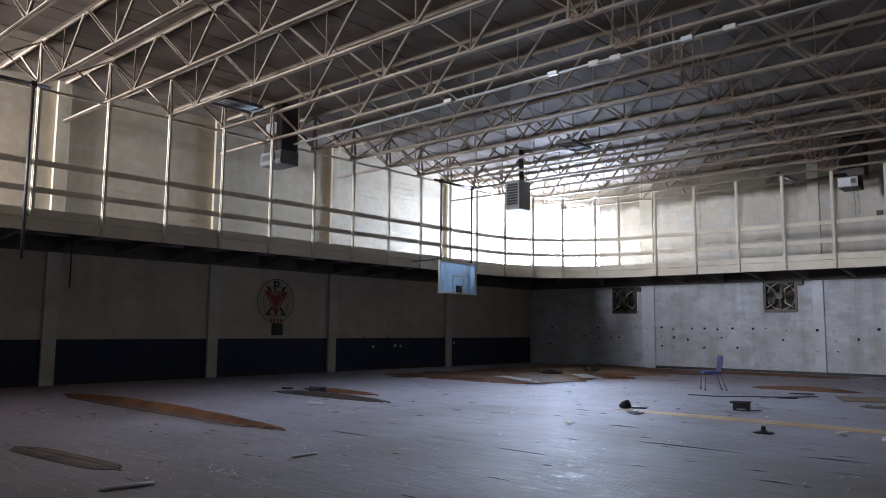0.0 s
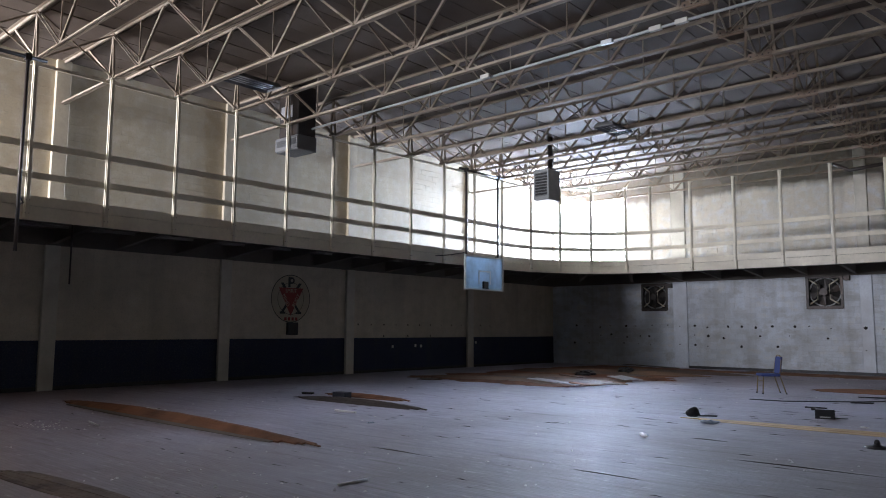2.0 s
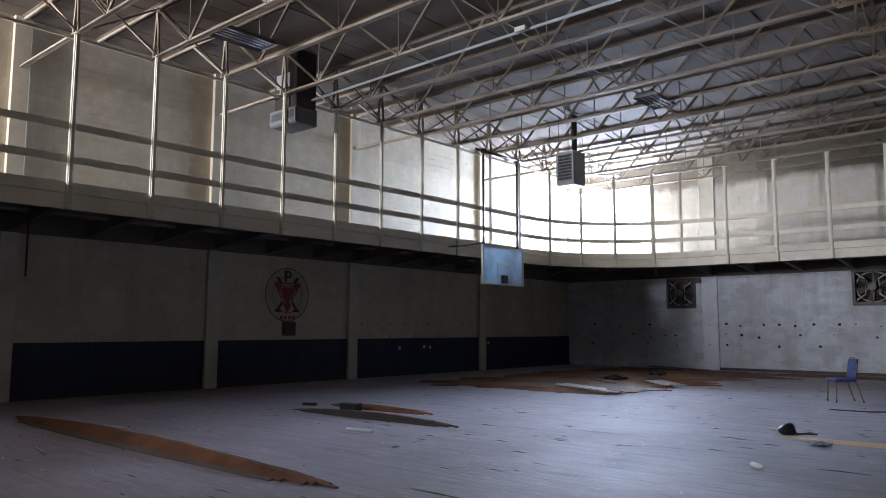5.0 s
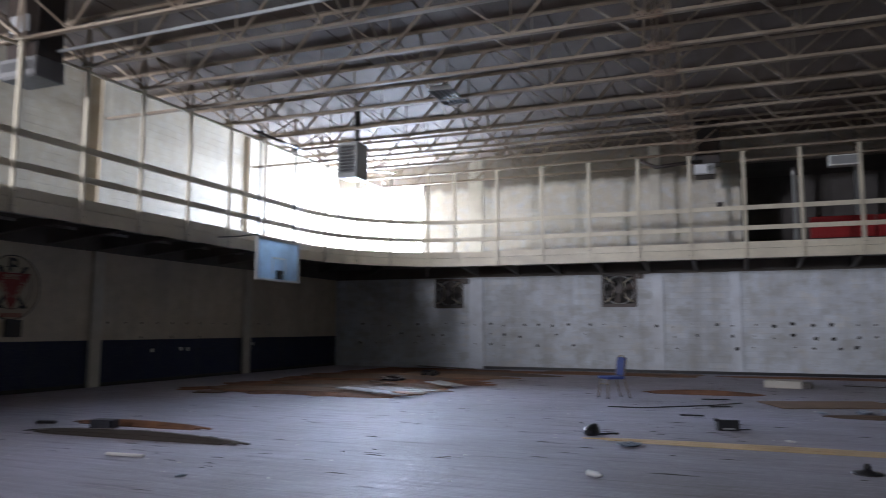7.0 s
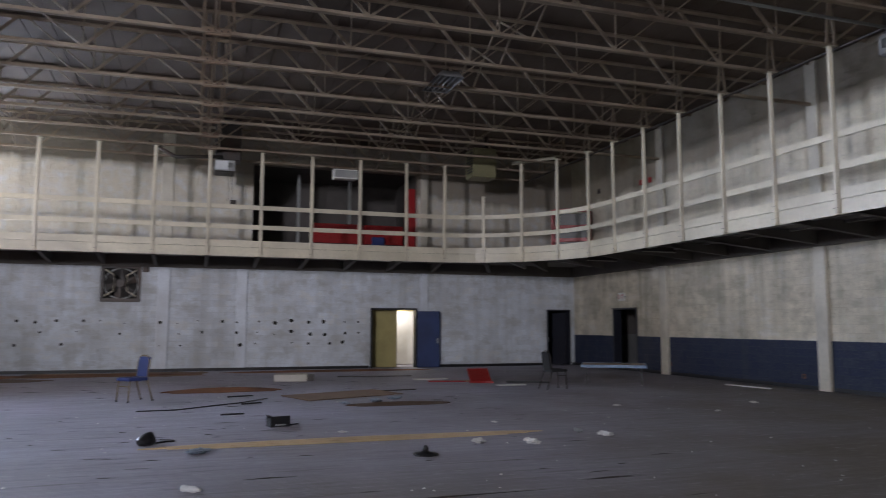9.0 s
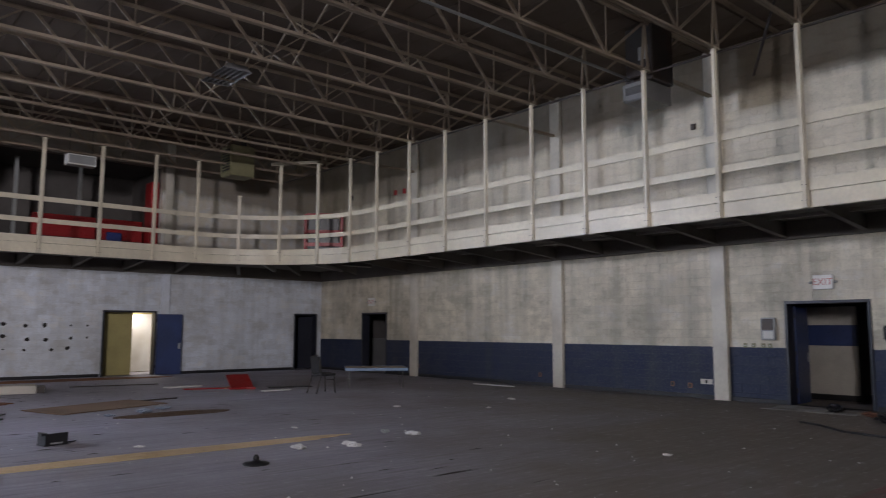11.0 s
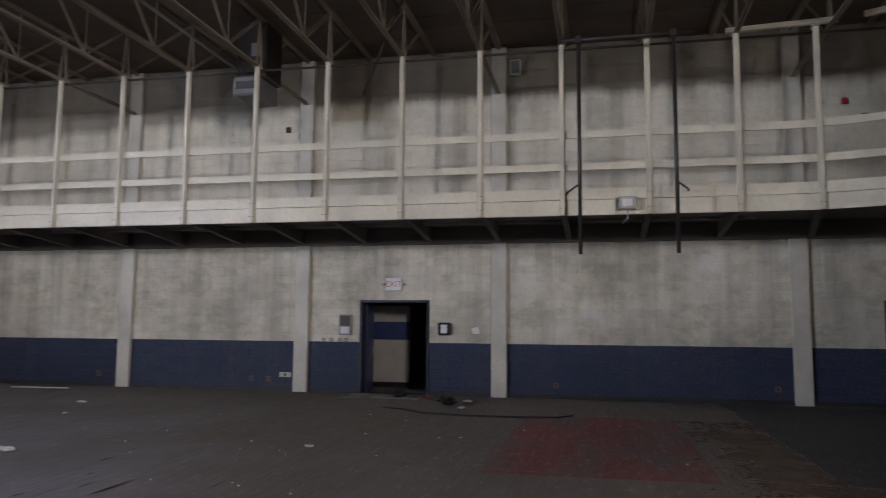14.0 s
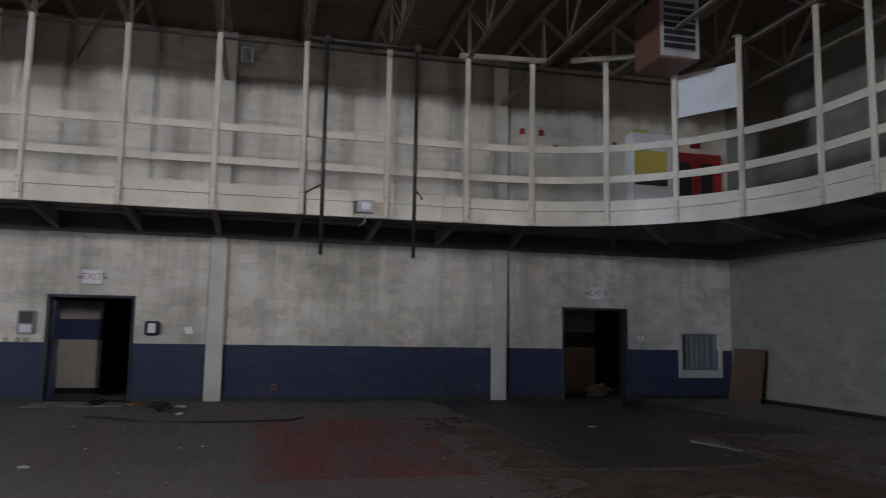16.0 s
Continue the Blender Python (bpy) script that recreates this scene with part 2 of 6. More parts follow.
def floor_paint(name, a, b, gloss, wear=0.0):
    """Narrow maple strips running east to west under worn grey paint and dust."""
    m, nt, nodes, links, p = shader(name)
    g = nt.nodes.new("ShaderNodeNewGeometry")
    sep = nt.nodes.new("ShaderNodeSeparateXYZ")
    links.new(g.outputs["Position"], sep.inputs[0])
    row = calc(nt, "DIVIDE", sep.outputs["Y"], 0.057)
    cell = calc(nt, "FLOOR", row)
    gap = span(nt, calc(nt, "ABSOLUTE", calc(nt, "SUBTRACT", calc(nt, "FRACT", row), 0.5)), 0.44, 0.5)
    comb = nt.nodes.new("ShaderNodeCombineXYZ")
    wn0 = nt.nodes.new("ShaderNodeTexWhiteNoise")
    wn0.noise_dimensions = "1D"
    links.new(cell, wn0.inputs["W"])
    links.new(calc(nt, "FLOOR", calc(nt, "ADD", calc(nt, "DIVIDE", sep.outputs["X"], 0.9), calc(nt, "MULTIPLY", wn0.outputs[0], 7.0))), comb.inputs[0])
    links.new(cell, comb.inputs[1])
    wn = nt.nodes.new("ShaderNodeTexWhiteNoise")
    links.new(comb.outputs[0], wn.inputs["Vector"])
    streak = grain(nt, 3.0, 6, (0.25, 2.6, 1))
    blot = grain(nt, 0.3, 6)
    mid = grain(nt, 1.6, 6)
    fine = grain(nt, 40, 3, (0.25, 1, 1))
    c = mixer(nt, a, b, span(nt, blot, 0.38, 0.66))
    c = mixer(nt, c, tuple(k * 0.62 for k in a), span(nt, wn.outputs["Value"], 0.0, 1.0, 0, 0.32))
    c = mixer(nt, c, (0.05, 0.043, 0.036), span(nt, streak, 0.56, 0.74, 0, 0.5))
    c = mixer(nt, c, (0.36, 0.35, 0.34), span(nt, mid, 0.56, 0.76, 0, 0.35))
    c = mixer(nt, c, (0.02, 0.017, 0.014), calc(nt, "MULTIPLY", gap, 0.5))
    if wear:
        c = mixer(nt, c, (0.15, 0.135, 0.13), span(nt, grain(nt, 1.1, 7, (0.6, 1.2, 1)), 0.44, 0.62, 0.1, wear))
    # brown grime towards the south-east corner, deepened to paint in the light's falloff
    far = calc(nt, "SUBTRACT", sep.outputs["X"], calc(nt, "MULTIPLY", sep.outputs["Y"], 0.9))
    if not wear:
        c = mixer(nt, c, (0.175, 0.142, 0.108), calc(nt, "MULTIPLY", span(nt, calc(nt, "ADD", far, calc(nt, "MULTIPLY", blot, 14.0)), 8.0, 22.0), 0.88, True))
    # red-brown dust trodden in over the south-west boards
    west = calc(nt, "ADD", calc(nt, "ADD", sep.outputs["X"], calc(nt, "MULTIPLY", sep.outputs["Y"], 1.3)), calc(nt, "MULTIPLY", mid, 9.0))
    c = mixer(nt, c, (0.36, 0.26, 0.235), span(nt, west, 13.0, 24.0, 0.5, 0.0))
    links.new(c, p.inputs["Base Color"])
    flake = grain(nt, 8.0, 6, (0.5, 1.3, 1), 0.7)
    dull = calc(nt, "ADD", span(nt, mid, 0.35, 0.7, gloss + 0.06, gloss + 0.18), calc(nt, "MULTIPLY", wn.outputs["Value"], 0.1))
    links.new(calc(nt, "SUBTRACT", dull, span(nt, flake, 0.55, 0.67, 0.0, 0.4), True), p.inputs["Roughness"])
    p.inputs["Specular IOR Level"].default_value = 0.38
    h = calc(nt, "SUBTRACT", calc(nt, "ADD", calc(nt, "MULTIPLY", wn.outputs["Value"], 0.5), calc(nt, "MULTIPLY", streak, 1.5)), gap)
    bump(nt, p, calc(nt, "ADD", h, calc(nt, "ADD", calc(nt, "MULTIPLY", fine, 0.3), calc(nt, "MULTIPLY", grain(nt, 9.0, 5, (0.4, 1.8, 1)), 1.6))), 0.45, 0.012)
    return m


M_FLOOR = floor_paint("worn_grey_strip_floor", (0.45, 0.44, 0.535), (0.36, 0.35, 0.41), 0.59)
M_KEY = floor_paint("faded_red_floor_paint", (0.33, 0.085, 0.08), (0.21, 0.07, 0.062), 0.55, 0.7)

mg, ntg, _, lg, pg = shader("milky_backboard_glass")
tr = node(ntg, "ShaderNodeBsdfTranslucent", Color=(0.7, 0.86, 1.0, 1))
tp = node(ntg, "ShaderNodeBsdfTransparent", Color=(0.75, 0.85, 0.95, 1))
mx, mx2 = ntg.nodes.new("ShaderNodeMixShader"), ntg.nodes.new("ShaderNodeMixShader")
pg.inputs["Base Color"].default_value, pg.inputs["Roughness"].default_value = (0.5, 0.62, 0.75, 1), 0.12
lg.new(span(ntg, grain(ntg, 1.6), 0.35, 0.65, 0.55, 0.95), mx.inputs[0])
lg.new(tp.outputs[0], mx.inputs[1]); lg.new(tr.outputs[0], mx.inputs[2])
mx2.inputs[0].default_value = 0.16
lg.new(mx.outputs[0], mx2.inputs[1]); lg.new(pg.outputs[0], mx2.inputs[2])
lg.new(mx2.outputs[0], ntg.nodes["Material Output"].inputs[0])
M_BOARD = mg

mg, ntg, _, lg, pg = shader("window_glass")
pg.inputs["Base Color"].default_value = (0.9, 0.95, 0.95, 1)
pg.inputs["Transmission Weight"].default_value, pg.inputs["Roughness"].default_value = 1.0, 0.05
lg.new(span(ntg, grain(ntg, 3), 0.3, 0.7, 0.05, 0.25), pg.inputs["Roughness"])
M_GLASS = mg


# ---- mesh helpers ----
def box(bm, x0, x1, y0, y1, z0, z1, bevel=0.0):
    v = [bm.verts.new((x, y, z)) for x in (x0, x1) for y in (y0, y1) for z in (z0, z1)]
    fs = [bm.faces.new([v[i] for i in q]) for q in ((0, 1, 3, 2), (4, 6, 7, 5), (0, 4, 5, 1), (2, 3, 7, 6), (0, 2, 6, 4), (1, 5, 7, 3))]
    if bevel:
        es = {e for f in fs for e in f.edges}
        bmesh.ops.bevel(bm, geom=list(es), offset=bevel, segments=1, affect="EDGES", profile=0.5)
    return bm


def bar(bm, p0, p1, w, h=None, up=(0, 0, 1)):
    """A square bar from p0 to p1."""
    h = h or w
    p0, p1 = Vector(p0), Vector(p1)
    d = (p1 - p0).normalized()
    side = d.cross(Vector(up))
    if side.length < 1e-4:
        side = d.cross(Vector((1, 0, 0)))
    side.normalize()
    upv = side.cross(d)
    vs = []
    for p in (p0, p1):
        for a, b in ((-1, -1), (1, -1), (1, 1), (-1, 1)):
            vs.append(bm.verts.new(p + side * a * w / 2 + upv * b * h / 2))
    for i in range(4):
        j = (i + 1) % 4
        bm.faces.new((vs[i], vs[j], vs[j + 4], vs[i + 4]))
    bm.faces.new(vs[3::-1]); bm.faces.new(vs[4:])
    return bm


def tube(bm, pts, r, seg=8):
    """A round tube along a line of points."""
    pts = [Vector(p) for p in pts]
    rings = []
    for i, p in enumerate(pts):
        d = (pts[min(i + 1, len(pts) - 1)] - pts[max(i - 1, 0)]).normalized()
        a = d.cross(Vector((0, 0, 1)))
        if a.length < 1e-3:
            a = d.cross(Vector((1, 0, 0)))
        a.normalize()
        b = d.cross(a)
        rings.append([bm.verts.new(p + (a * math.cos(t) + b * math.sin(t)) * r) for t in (2 * math.pi * k / seg for k in range(seg))])
    for u, v in zip(rings, rings[1:]):
        for k in range(seg):
            f = bm.faces.new((u[k], u[(k + 1) % seg], v[(k + 1) % seg], v[k]))
            f.smooth = True
    bm.faces.new(rings[0][::-1]); bm.faces.new(rings[-1])
    return bm


def lathe(bm, profile, seg=20, at=(0, 0, 0)):
    rings = [[bm.verts.new((at[0] + r * math.cos(t), at[1] + r * math.sin(t), at[2] + z)) for t in (2 * math.pi * k / seg for k in range(seg))] for r, z in profile]
    for u, v in zip(rings, rings[1:]):
        for k in range(seg):
            bm.faces.new((u[k], u[(k + 1) % seg], v[(k + 1) % seg], v[k])).smooth = True
    bm.faces.new(rings[0][::-1]); bm.faces.new(rings[-1])
    return bm


def mesh_of(name, bm, material):
    bmesh.ops.recalc_face_normals(bm, faces=bm.faces[:])
    me = bpy.data.meshes.new(name)
    bm.to_mesh(me); bm.free()
    me.materials.append(material)
    return me


def part(name, bm, material, parent, label="", at=None):
    ob = new(name, mesh_of(name, bm, material))
    ob.parent = parent
    if at is not None:
        ob.matrix_local = at
    if label:
        ob["label"] = label
    return ob


def thing(name, m, label, category, group="", kind=""):
    ob = new(name)
    ob.empty_display_size = 0.2
    ob.matrix_world = m
    return tagged(ob, label, category, group, kind)


def solid(name, bm, material, label, category, group="", kind="", m=None):
    ob = new(name, mesh_of(name, bm, material))
    if m is not None:
        ob.matrix_world = m
    return tagged(ob, label, category, group, kind)


def B():
    return bmesh.new()


def fill(name, verts, faces, material):
    me = bpy.data.meshes.new(name)
    me.from_pydata(verts, [], faces)
    me.materials.append(material)
    me.validate()
    return me


# ---- walls ----
BW, BH, JOINT = 0.4065, 0.2032, 0.006


def wall(name, plane, at, out, a0, a1, openings, material, label):
    """The core of a block wall, pierced by its openings (a0, a1, z0, z1). plane: the axis it stands across."""
    bm = B()
    cuts = sorted({a0, a1, *[o[i] for o in openings for i in (0, 1)]})
    near, far = at + out * 0.006, at + out * 0.3
    for u, v in zip(cuts, cuts[1:]):
        holes = sorted((o[2], o[3]) for o in openings if o[0] < (u + v) / 2 < o[1])
        z = -0.3
        for lo, hi in [*holes, (ROOF + 0.2, 0)]:
            if lo > z:
                if plane == "x":
                    box(bm, min(near, far), max(near, far), u, v, z, lo)
                else:
                    box(bm, u, v, min(near, far), max(near, far), z, lo)
            z = hi
    return solid(name, bm, material, label, "wall", kind="structure")


def block_rows(a0, a1, z0, z1, openings):
    """Every block of a running bond between the openings: a, z, width, height."""
    row, z = 0, z0
    while z < z1 - 0.02:
        h = min(BH, z1 - z)
        a = a0 - (BW / 2 if row % 2 else 0)
        while a < a1:
            pieces = [(max(a, a0), min(a + BW, a1))]
            for o in openings:
                if o[2] < z + h - 0.01 and o[3] > z + 0.01:
                    pieces = [q for u, v in pieces for q in ((u, min(v, o[0])), (max(u, o[1]), v)) if q[1] - q[0] > 0.03]
            for u, v in pieces:
                if v - u > 0.03:
                    yield u, z, v - u, h
            a += BW
        row, z = row + 1, z + h


def block_shape(w, h, plane, out, soft):
    # bed joints are raked wider than the paint-filled head joints
    i, k, d, c = JOINT * 0.32 * soft, JOINT * 1.0 * soft, 0.016, 0.004 * soft
    ring = lambda e, dep: [(u, dep, v) for u, v in ((i + e, k + e), (w - i - e, k + e), (w - i - e, h - k - e), (i + e, h - k - e))]
    pts = ring(0, d) + ring(c, 0.0)
    if plane == "x":
        pts = [(out * p[1], p[0], p[2]) for p in pts]
    else:
        pts = [(p[0], out * p[1], p[2]) for p in pts]
    faces = [(4, 5, 6, 7), (0, 1, 5, 4), (1, 2, 6, 5), (2, 3, 7, 6), (3, 0, 4, 7)]
    if (plane == "x") == (out > 0):
        faces = [f[::-1] for f in faces]
    return pts, faces


def lay_blocks(core, plane, at, out, a0, a1, openings, material, single, soft=1.0):
    """Blocks proud of the mortar. single: the stretch (a0, a1, z0, z1) whose blocks are objects of their own."""
    verts, faces, shared, count = [], [], {}, 0
    for a, z, w, h in block_rows(a0, a1, 0, ROOF, openings):
        inside = single and single[0] <= a and a + w <= single[1] and single[2] <= z < single[3] and count < 300
        pts, fs = block_shape(w, h, plane, out, soft if z < 4 else min(soft, 0.2))
        if inside:
            key = (round(w, 3), round(h, 3))
            if key not in shared:
                shared[key] = fill("block", pts, fs, material)
            ob = new("block", shared[key])
            ob.parent = core
            ob.location = (at, a, z) if plane == "x" else (a, at, z)
            count += 1
        else:
            k = len(verts)
            verts += [((at, a, z)[0] + p[0], a + p[1], z + p[2]) if plane == "x" else (a + p[0], at + p[1], z + p[2]) for p in pts]
            faces += [tuple(i + k for i in f) for f in fs]
    ob = new("blocks", fill("blocks", verts, faces, material))
    ob.parent = core
    ob["kind"] = "stuff"


NORTH_OPEN = [(0.1, 3.95, 4.15, 7.5), (16.1, 22.3, DECK, 7.4), (20.5, 22.25, 0, 2.2), (27.78, 28.78, 0, 2.2), (4.6, 5.7, 2.42, 3.48), (11.25, 12.42, 2.42, 3.54)]
SOUTH_OPEN = [(0.1, 2.4, 4.15, 7.5)]
EAST_OPEN = [(24.44, 25.98, 0, 2.22), (8.2, 9.87, 0, 2.22), (-3.36, -1.67, 0, 2.22), (-5.95, -4.92, 0.72, 1.64)]
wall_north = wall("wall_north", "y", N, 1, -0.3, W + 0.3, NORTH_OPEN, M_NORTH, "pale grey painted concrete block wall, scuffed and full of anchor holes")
wall_east = wall("wall_east", "x", W, 1, S - 0.3, N, EAST_OPEN, M_EAST, "cream block wall with mildew streaks above a navy dado")
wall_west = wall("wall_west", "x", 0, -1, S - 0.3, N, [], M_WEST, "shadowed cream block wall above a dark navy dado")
wall_south = wall("wall_south", "y", S, -1, -0.3, W + 0.3, SOUTH_OPEN, M_SOUTH, "greenish cream block wall with grey mildew, its gloom put into the paint")


def pilaster(name, x0, x1, y0, y1, z0, z1, material=None):
    return solid(name, box(B(), x0, x1, y0, y1, z0, z1, 0.012), material or M_PILASTER, "narrow cream-painted pilaster with a scuffed foot", "pilaster", "wall pilasters", "structure")


for k in (-4, 0, 3, 6, 10):
    for x0, x1 in ((-0.002, 0.11), (W - 0.11, W + 0.002)):
        pilaster("pilaster", x0, x1, G(k) - 0.18, G(k) + 0.18, 0, 3.56, M_PILASTER)
        pilaster("pilaster", x0, x1, G(k) - 0.18, G(k) + 0.18, DECK, ROOF, M_PIL_W if x0 < 1 else M_PILASTER)
for x0, x1 in ((6.0, 6.6), (13.0, 13.4), (15.62, 15.98), (22.4, 22.7)):
    pilaster("pilaster", x0, x1, N - 0.06, N + 0.002, 0, 3.56, M_PIL_N)
    if x0 != 15.62:
        pilaster("pilaster", x0, x1, N - 0.06, N + 0.002, DECK, ROOF)

# black cove base along the walls, stopping at doors
for a0, a1 in ((S, -3.42), (-1.61, 8.14), (9.93, 24.38), (26.04, N)):
    solid("baseboard", box(B(), W - 0.02, W - 0.001, a0, a1, 0, 0.1, 0.004), M_BASE, "black rubber cove base along the block wall", "baseboard", kind="structure")
for a0, a1 in ((6.6, 20.42), (22.33, 27.7), (28.86, W)):
    solid("baseboard", box(B(), a0, a1, N - 0.066, N - 0.001, 0, 0.1, 0.004), M_BASE, "black rubber cove base along the block wall", "baseboard", kind="structure")
solid("baseboard", box(B(), 0.001, 0.02, S, N, 0, 0.1, 0.004), M_BASE, "black rubber cove base along the block wall", "baseboard", kind="structure")
solid("baseboard", box(B(), 0.02, W - 0.02, S + 0.001, S + 0.02, 0, 0.1, 0.004), M_BASE, "black rubber cove base along the block wall", "baseboard", kind="structure")

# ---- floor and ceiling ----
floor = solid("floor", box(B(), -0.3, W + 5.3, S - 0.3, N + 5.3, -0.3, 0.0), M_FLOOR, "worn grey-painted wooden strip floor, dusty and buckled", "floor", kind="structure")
bm = B()
box(bm, -0.3, W + 5.3, S - 0.3, N + 5.3, ROOF + 0.06, ROOF + 0.3)
y = S
while y < N - 0.05:
    y1 = min(y + STEP, N)
    x = 0.0
    while x < W - 0.05:
        dz = random.uniform(-0.008, 0.012)
        box(bm, x + 0.008, min(x + 0.61, W) - 0.008, y + 0.02, y1 - 0.02, ROOF + dz, ROOF + 0.05)
        x += 0.61
    y = y1
solid("ceiling", bm, M_ROOF, "stained grey fibre roof panels above steel joists", "ceiling", kind="structure")
solid("painted_key", box(B(), 20.15, 25.6, 2.95, 5.52, -0.002, 0.003), M_KEY, "faded red painted rectangle on the worn floor", "floor marking", kind="structure")
rubber = thing("rubber_mat", pose(0, 0, 0), "black rubber sheet flooring, wet and dirty", "mat", "", "structure")
edge_rng = random.Random(17)


def torn_sheet(x0, x1, y0, y1, rag, z=0.011):
    """A sheet with a ragged outline, a few millimetres thick, lying slightly uneven."""
    bm, pts = B(), []
    for (ax, ay), (bx, by) in (((x0, y0), (x1, y0)), ((x1, y0), (x1, y1)), ((x1, y1), (x0, y1)), ((x0, y1), (x0, y0))):
        n = max(int(math.hypot(bx - ax, by - ay) / 0.22), 2)
        for i in range(n):
            t = i / n
            k = noise.noise(Vector((ax + (bx - ax) * t, ay + (by - ay) * t, 3.0)) * 1.3) * rag + edge_rng.uniform(-0.25, 0.25) * rag
            pts.append((ax + (bx - ax) * t + k * (ay != by), ay + (by - ay) * t + k * (ax != bx)))
    low = [bm.verts.new((x, y, 0.0)) for x, y in pts]
    top = [bm.verts.new((x, y, z + edge_rng.uniform(0, 0.008))) for x, y in pts]
    bm.faces.new(top)
    for i in range(len(pts)):
        j = (i + 1) % len(pts)
        bm.faces.new((low[i], low[j], top[j], top[i]))
    return bm


for x0, x1, y0, y1 in ((20.3, 28.6, -0.95, 1.72), (22.8, 28.6, -3.6, -0.8)):
    part("sheet", torn_sheet(x0, x1, y0, y1, 0.09, 0.012 if x0 < 22 else 0.002), M_RUBBER, rubber)
for x0, x1, y0, y1 in ((18.7, 20.24, -1.1, 2.5), (20.3, 24.2, 1.84, 2.55), (20.5, 22.7, -2.0, -1.1)):
    solid("rotten_wood_patch", torn_sheet(x0, x1, y0, y1, 0.55, 0.003), M_ROT, "damp brown patch of rotten floorboards beside the rubber sheet", "floor damage", "rotten patches", "structure")

# ---- running track on hangers ----
def edge_line():
    """The track's inner edge, anticlockwise, as points and outward-to-wall normals."""
    pts = []
    for cx, cy, a0 in ((EDGE_E - RAD, EDGE_N - RAD, 0), (EDGE_W + RAD, EDGE_N - RAD, 90), (EDGE_W + RAD, EDGE_S + RAD, 180), (EDGE_E - RAD, EDGE_S + RAD, 270)):
        for i in range(13):
            a = radians(a0 + 90 * i / 12)
            pts.append((cx + RAD * math.cos(a), cy + RAD * math.sin(a), math.cos(a), math.sin(a)))
    return pts


def ribbon(bm, off0, off1, z0, z1):
    """A band that follows the inner edge, between two offsets towards the wall."""
    ln = edge_line()
    rings = []
    for x, y, nx, ny in ln:
        rings.append([bm.verts.new((x + nx * o, y + ny * o, z)) for o, z in ((off0, z0), (off1, z0), (off1, z1), (off0, z1))])
    for i in range(len(rings)):
        u, v = rings[i], rings[(i + 1) % len(rings)]
        for k in range(4):
            bm.faces.new((u[k], u[(k + 1) % 4], v[(k + 1) % 4], v[k]))
    return bm


track = thing("running_track", pose(W / 2, (N + S) / 2, DECK), "suspended running track balcony with cream fascia and dark soffit", "balcony", kind="structure")
inv = Matrix.Translation((-W / 2, -(N + S) / 2, -DECK))
bm = B()
ln = edge_line()
for z in (DECK - 0.14, DECK):
    inner = [bm.verts.new((x + nx * 0.03, y + ny * 0.03, z)) for x, y, nx, ny in ln]
    outer = [bm.verts.new((min(max(x + nx * 9, 0.0), W) if abs(nx) > 0.001 else x, min(max(y + ny * 9, S), N) if abs(ny) > 0.001 else y, z)) for x, y, nx, ny in ln]
    for i in range(len(ln)):
        j = (i + 1) % len(ln)
        bm.faces.new((inner[i], inner[j], outer[j], outer[i]))
part("deck", bm, M_BROWN_STEEL, track, "dark worn deck", inv)
part("lower_fascia", ribbon(B(), 0.0, 0.04, FASCIA_LOW, 4.055), M_FASCIA, track, "", inv)
part("upper_fascia", ribbon(B(), -0.014, 0.04, 4.062, FASCIA_TOP), M_FASCIA, track, "", inv)
for x0, x1, y0, y1 in ((0.0, 0.12, S, N), (W - 0.12, W, S, N), (0.12, W - 0.12, N - 0.12, N), (0.12, W - 0.12, S, S + 0.12)):
    part("ledger", box(B(), x0, x1, y0, y1, 3.56, DECK - 0.14), M_BROWN_STEEL, track, "dark wall ledger", inv)

RAILS = ((4.64, 4.78), (5.28, 5.42))
for lo, hi in RAILS:
    solid("guard_rail", ribbon(B(), 0.0, 0.035, lo, hi), M_FASCIA, "flat cream-painted guard rail board round the track", "rail", "track guard rails", "structure")

POSTS = [(EDGE_W, G(k), 180) for k in range(-3, 10)] + [(EDGE_E, G(k), 0) for k in range(-3, 10)]
POSTS += [(8.07 + 1.619 * k, EDGE_N, 90) for k in range(-1, 9)] + [(8.07 + 1.619 * k, EDGE_S, 270) for k in range(-1, 9)]
for cx, cy, angles in ((EDGE_E - RAD, EDGE_N - RAD, (82, 64, 46, 28, 10)), (EDGE_W + RAD, EDGE_N - RAD, (113, 131, 148, 166)),
                       (EDGE_E - RAD, EDGE_S + RAD, (-10, -30, -48, -65, -86)), (EDGE_W + RAD, EDGE_S + RAD, (194, 212, 229, 247, 264))):
    POSTS += [(cx + RAD * math.cos(radians(a)), cy + RAD * math.sin(radians(a)), a) for a in angles]


def hanger_post(top):
    ob = thing("hanger_post", pose(0, 0, FASCIA_LOW), "cream-painted steel hanger post carrying the track from a joist", "post", "track hanger posts", "structure")
    h = top - FASCIA_LOW
    bm = B()
    box(bm, -0.052, -0.012, -0.055, 0.055, 0, h, 0.004)
    box(bm, -0.075, -0.052, -0.03, 0.03, 0, h)
    part("shaft", bm, M_WHITE_STEEL, ob)
    part("top_plate", box(B(), -0.13, 0.11, -0.07, 0.07, h, h + 0.015), M_WHITE_STEEL, ob)
    bm = B()
    for z in (0.12, 0.4):
        for yy in (-0.035, 0.035):
            lathe(bm, [(0.012, 0), (0.008, 0.012)], 6, (-0.085, yy, z))
    part("bolts", bm, M_DARK_STEEL, ob)
    return ob


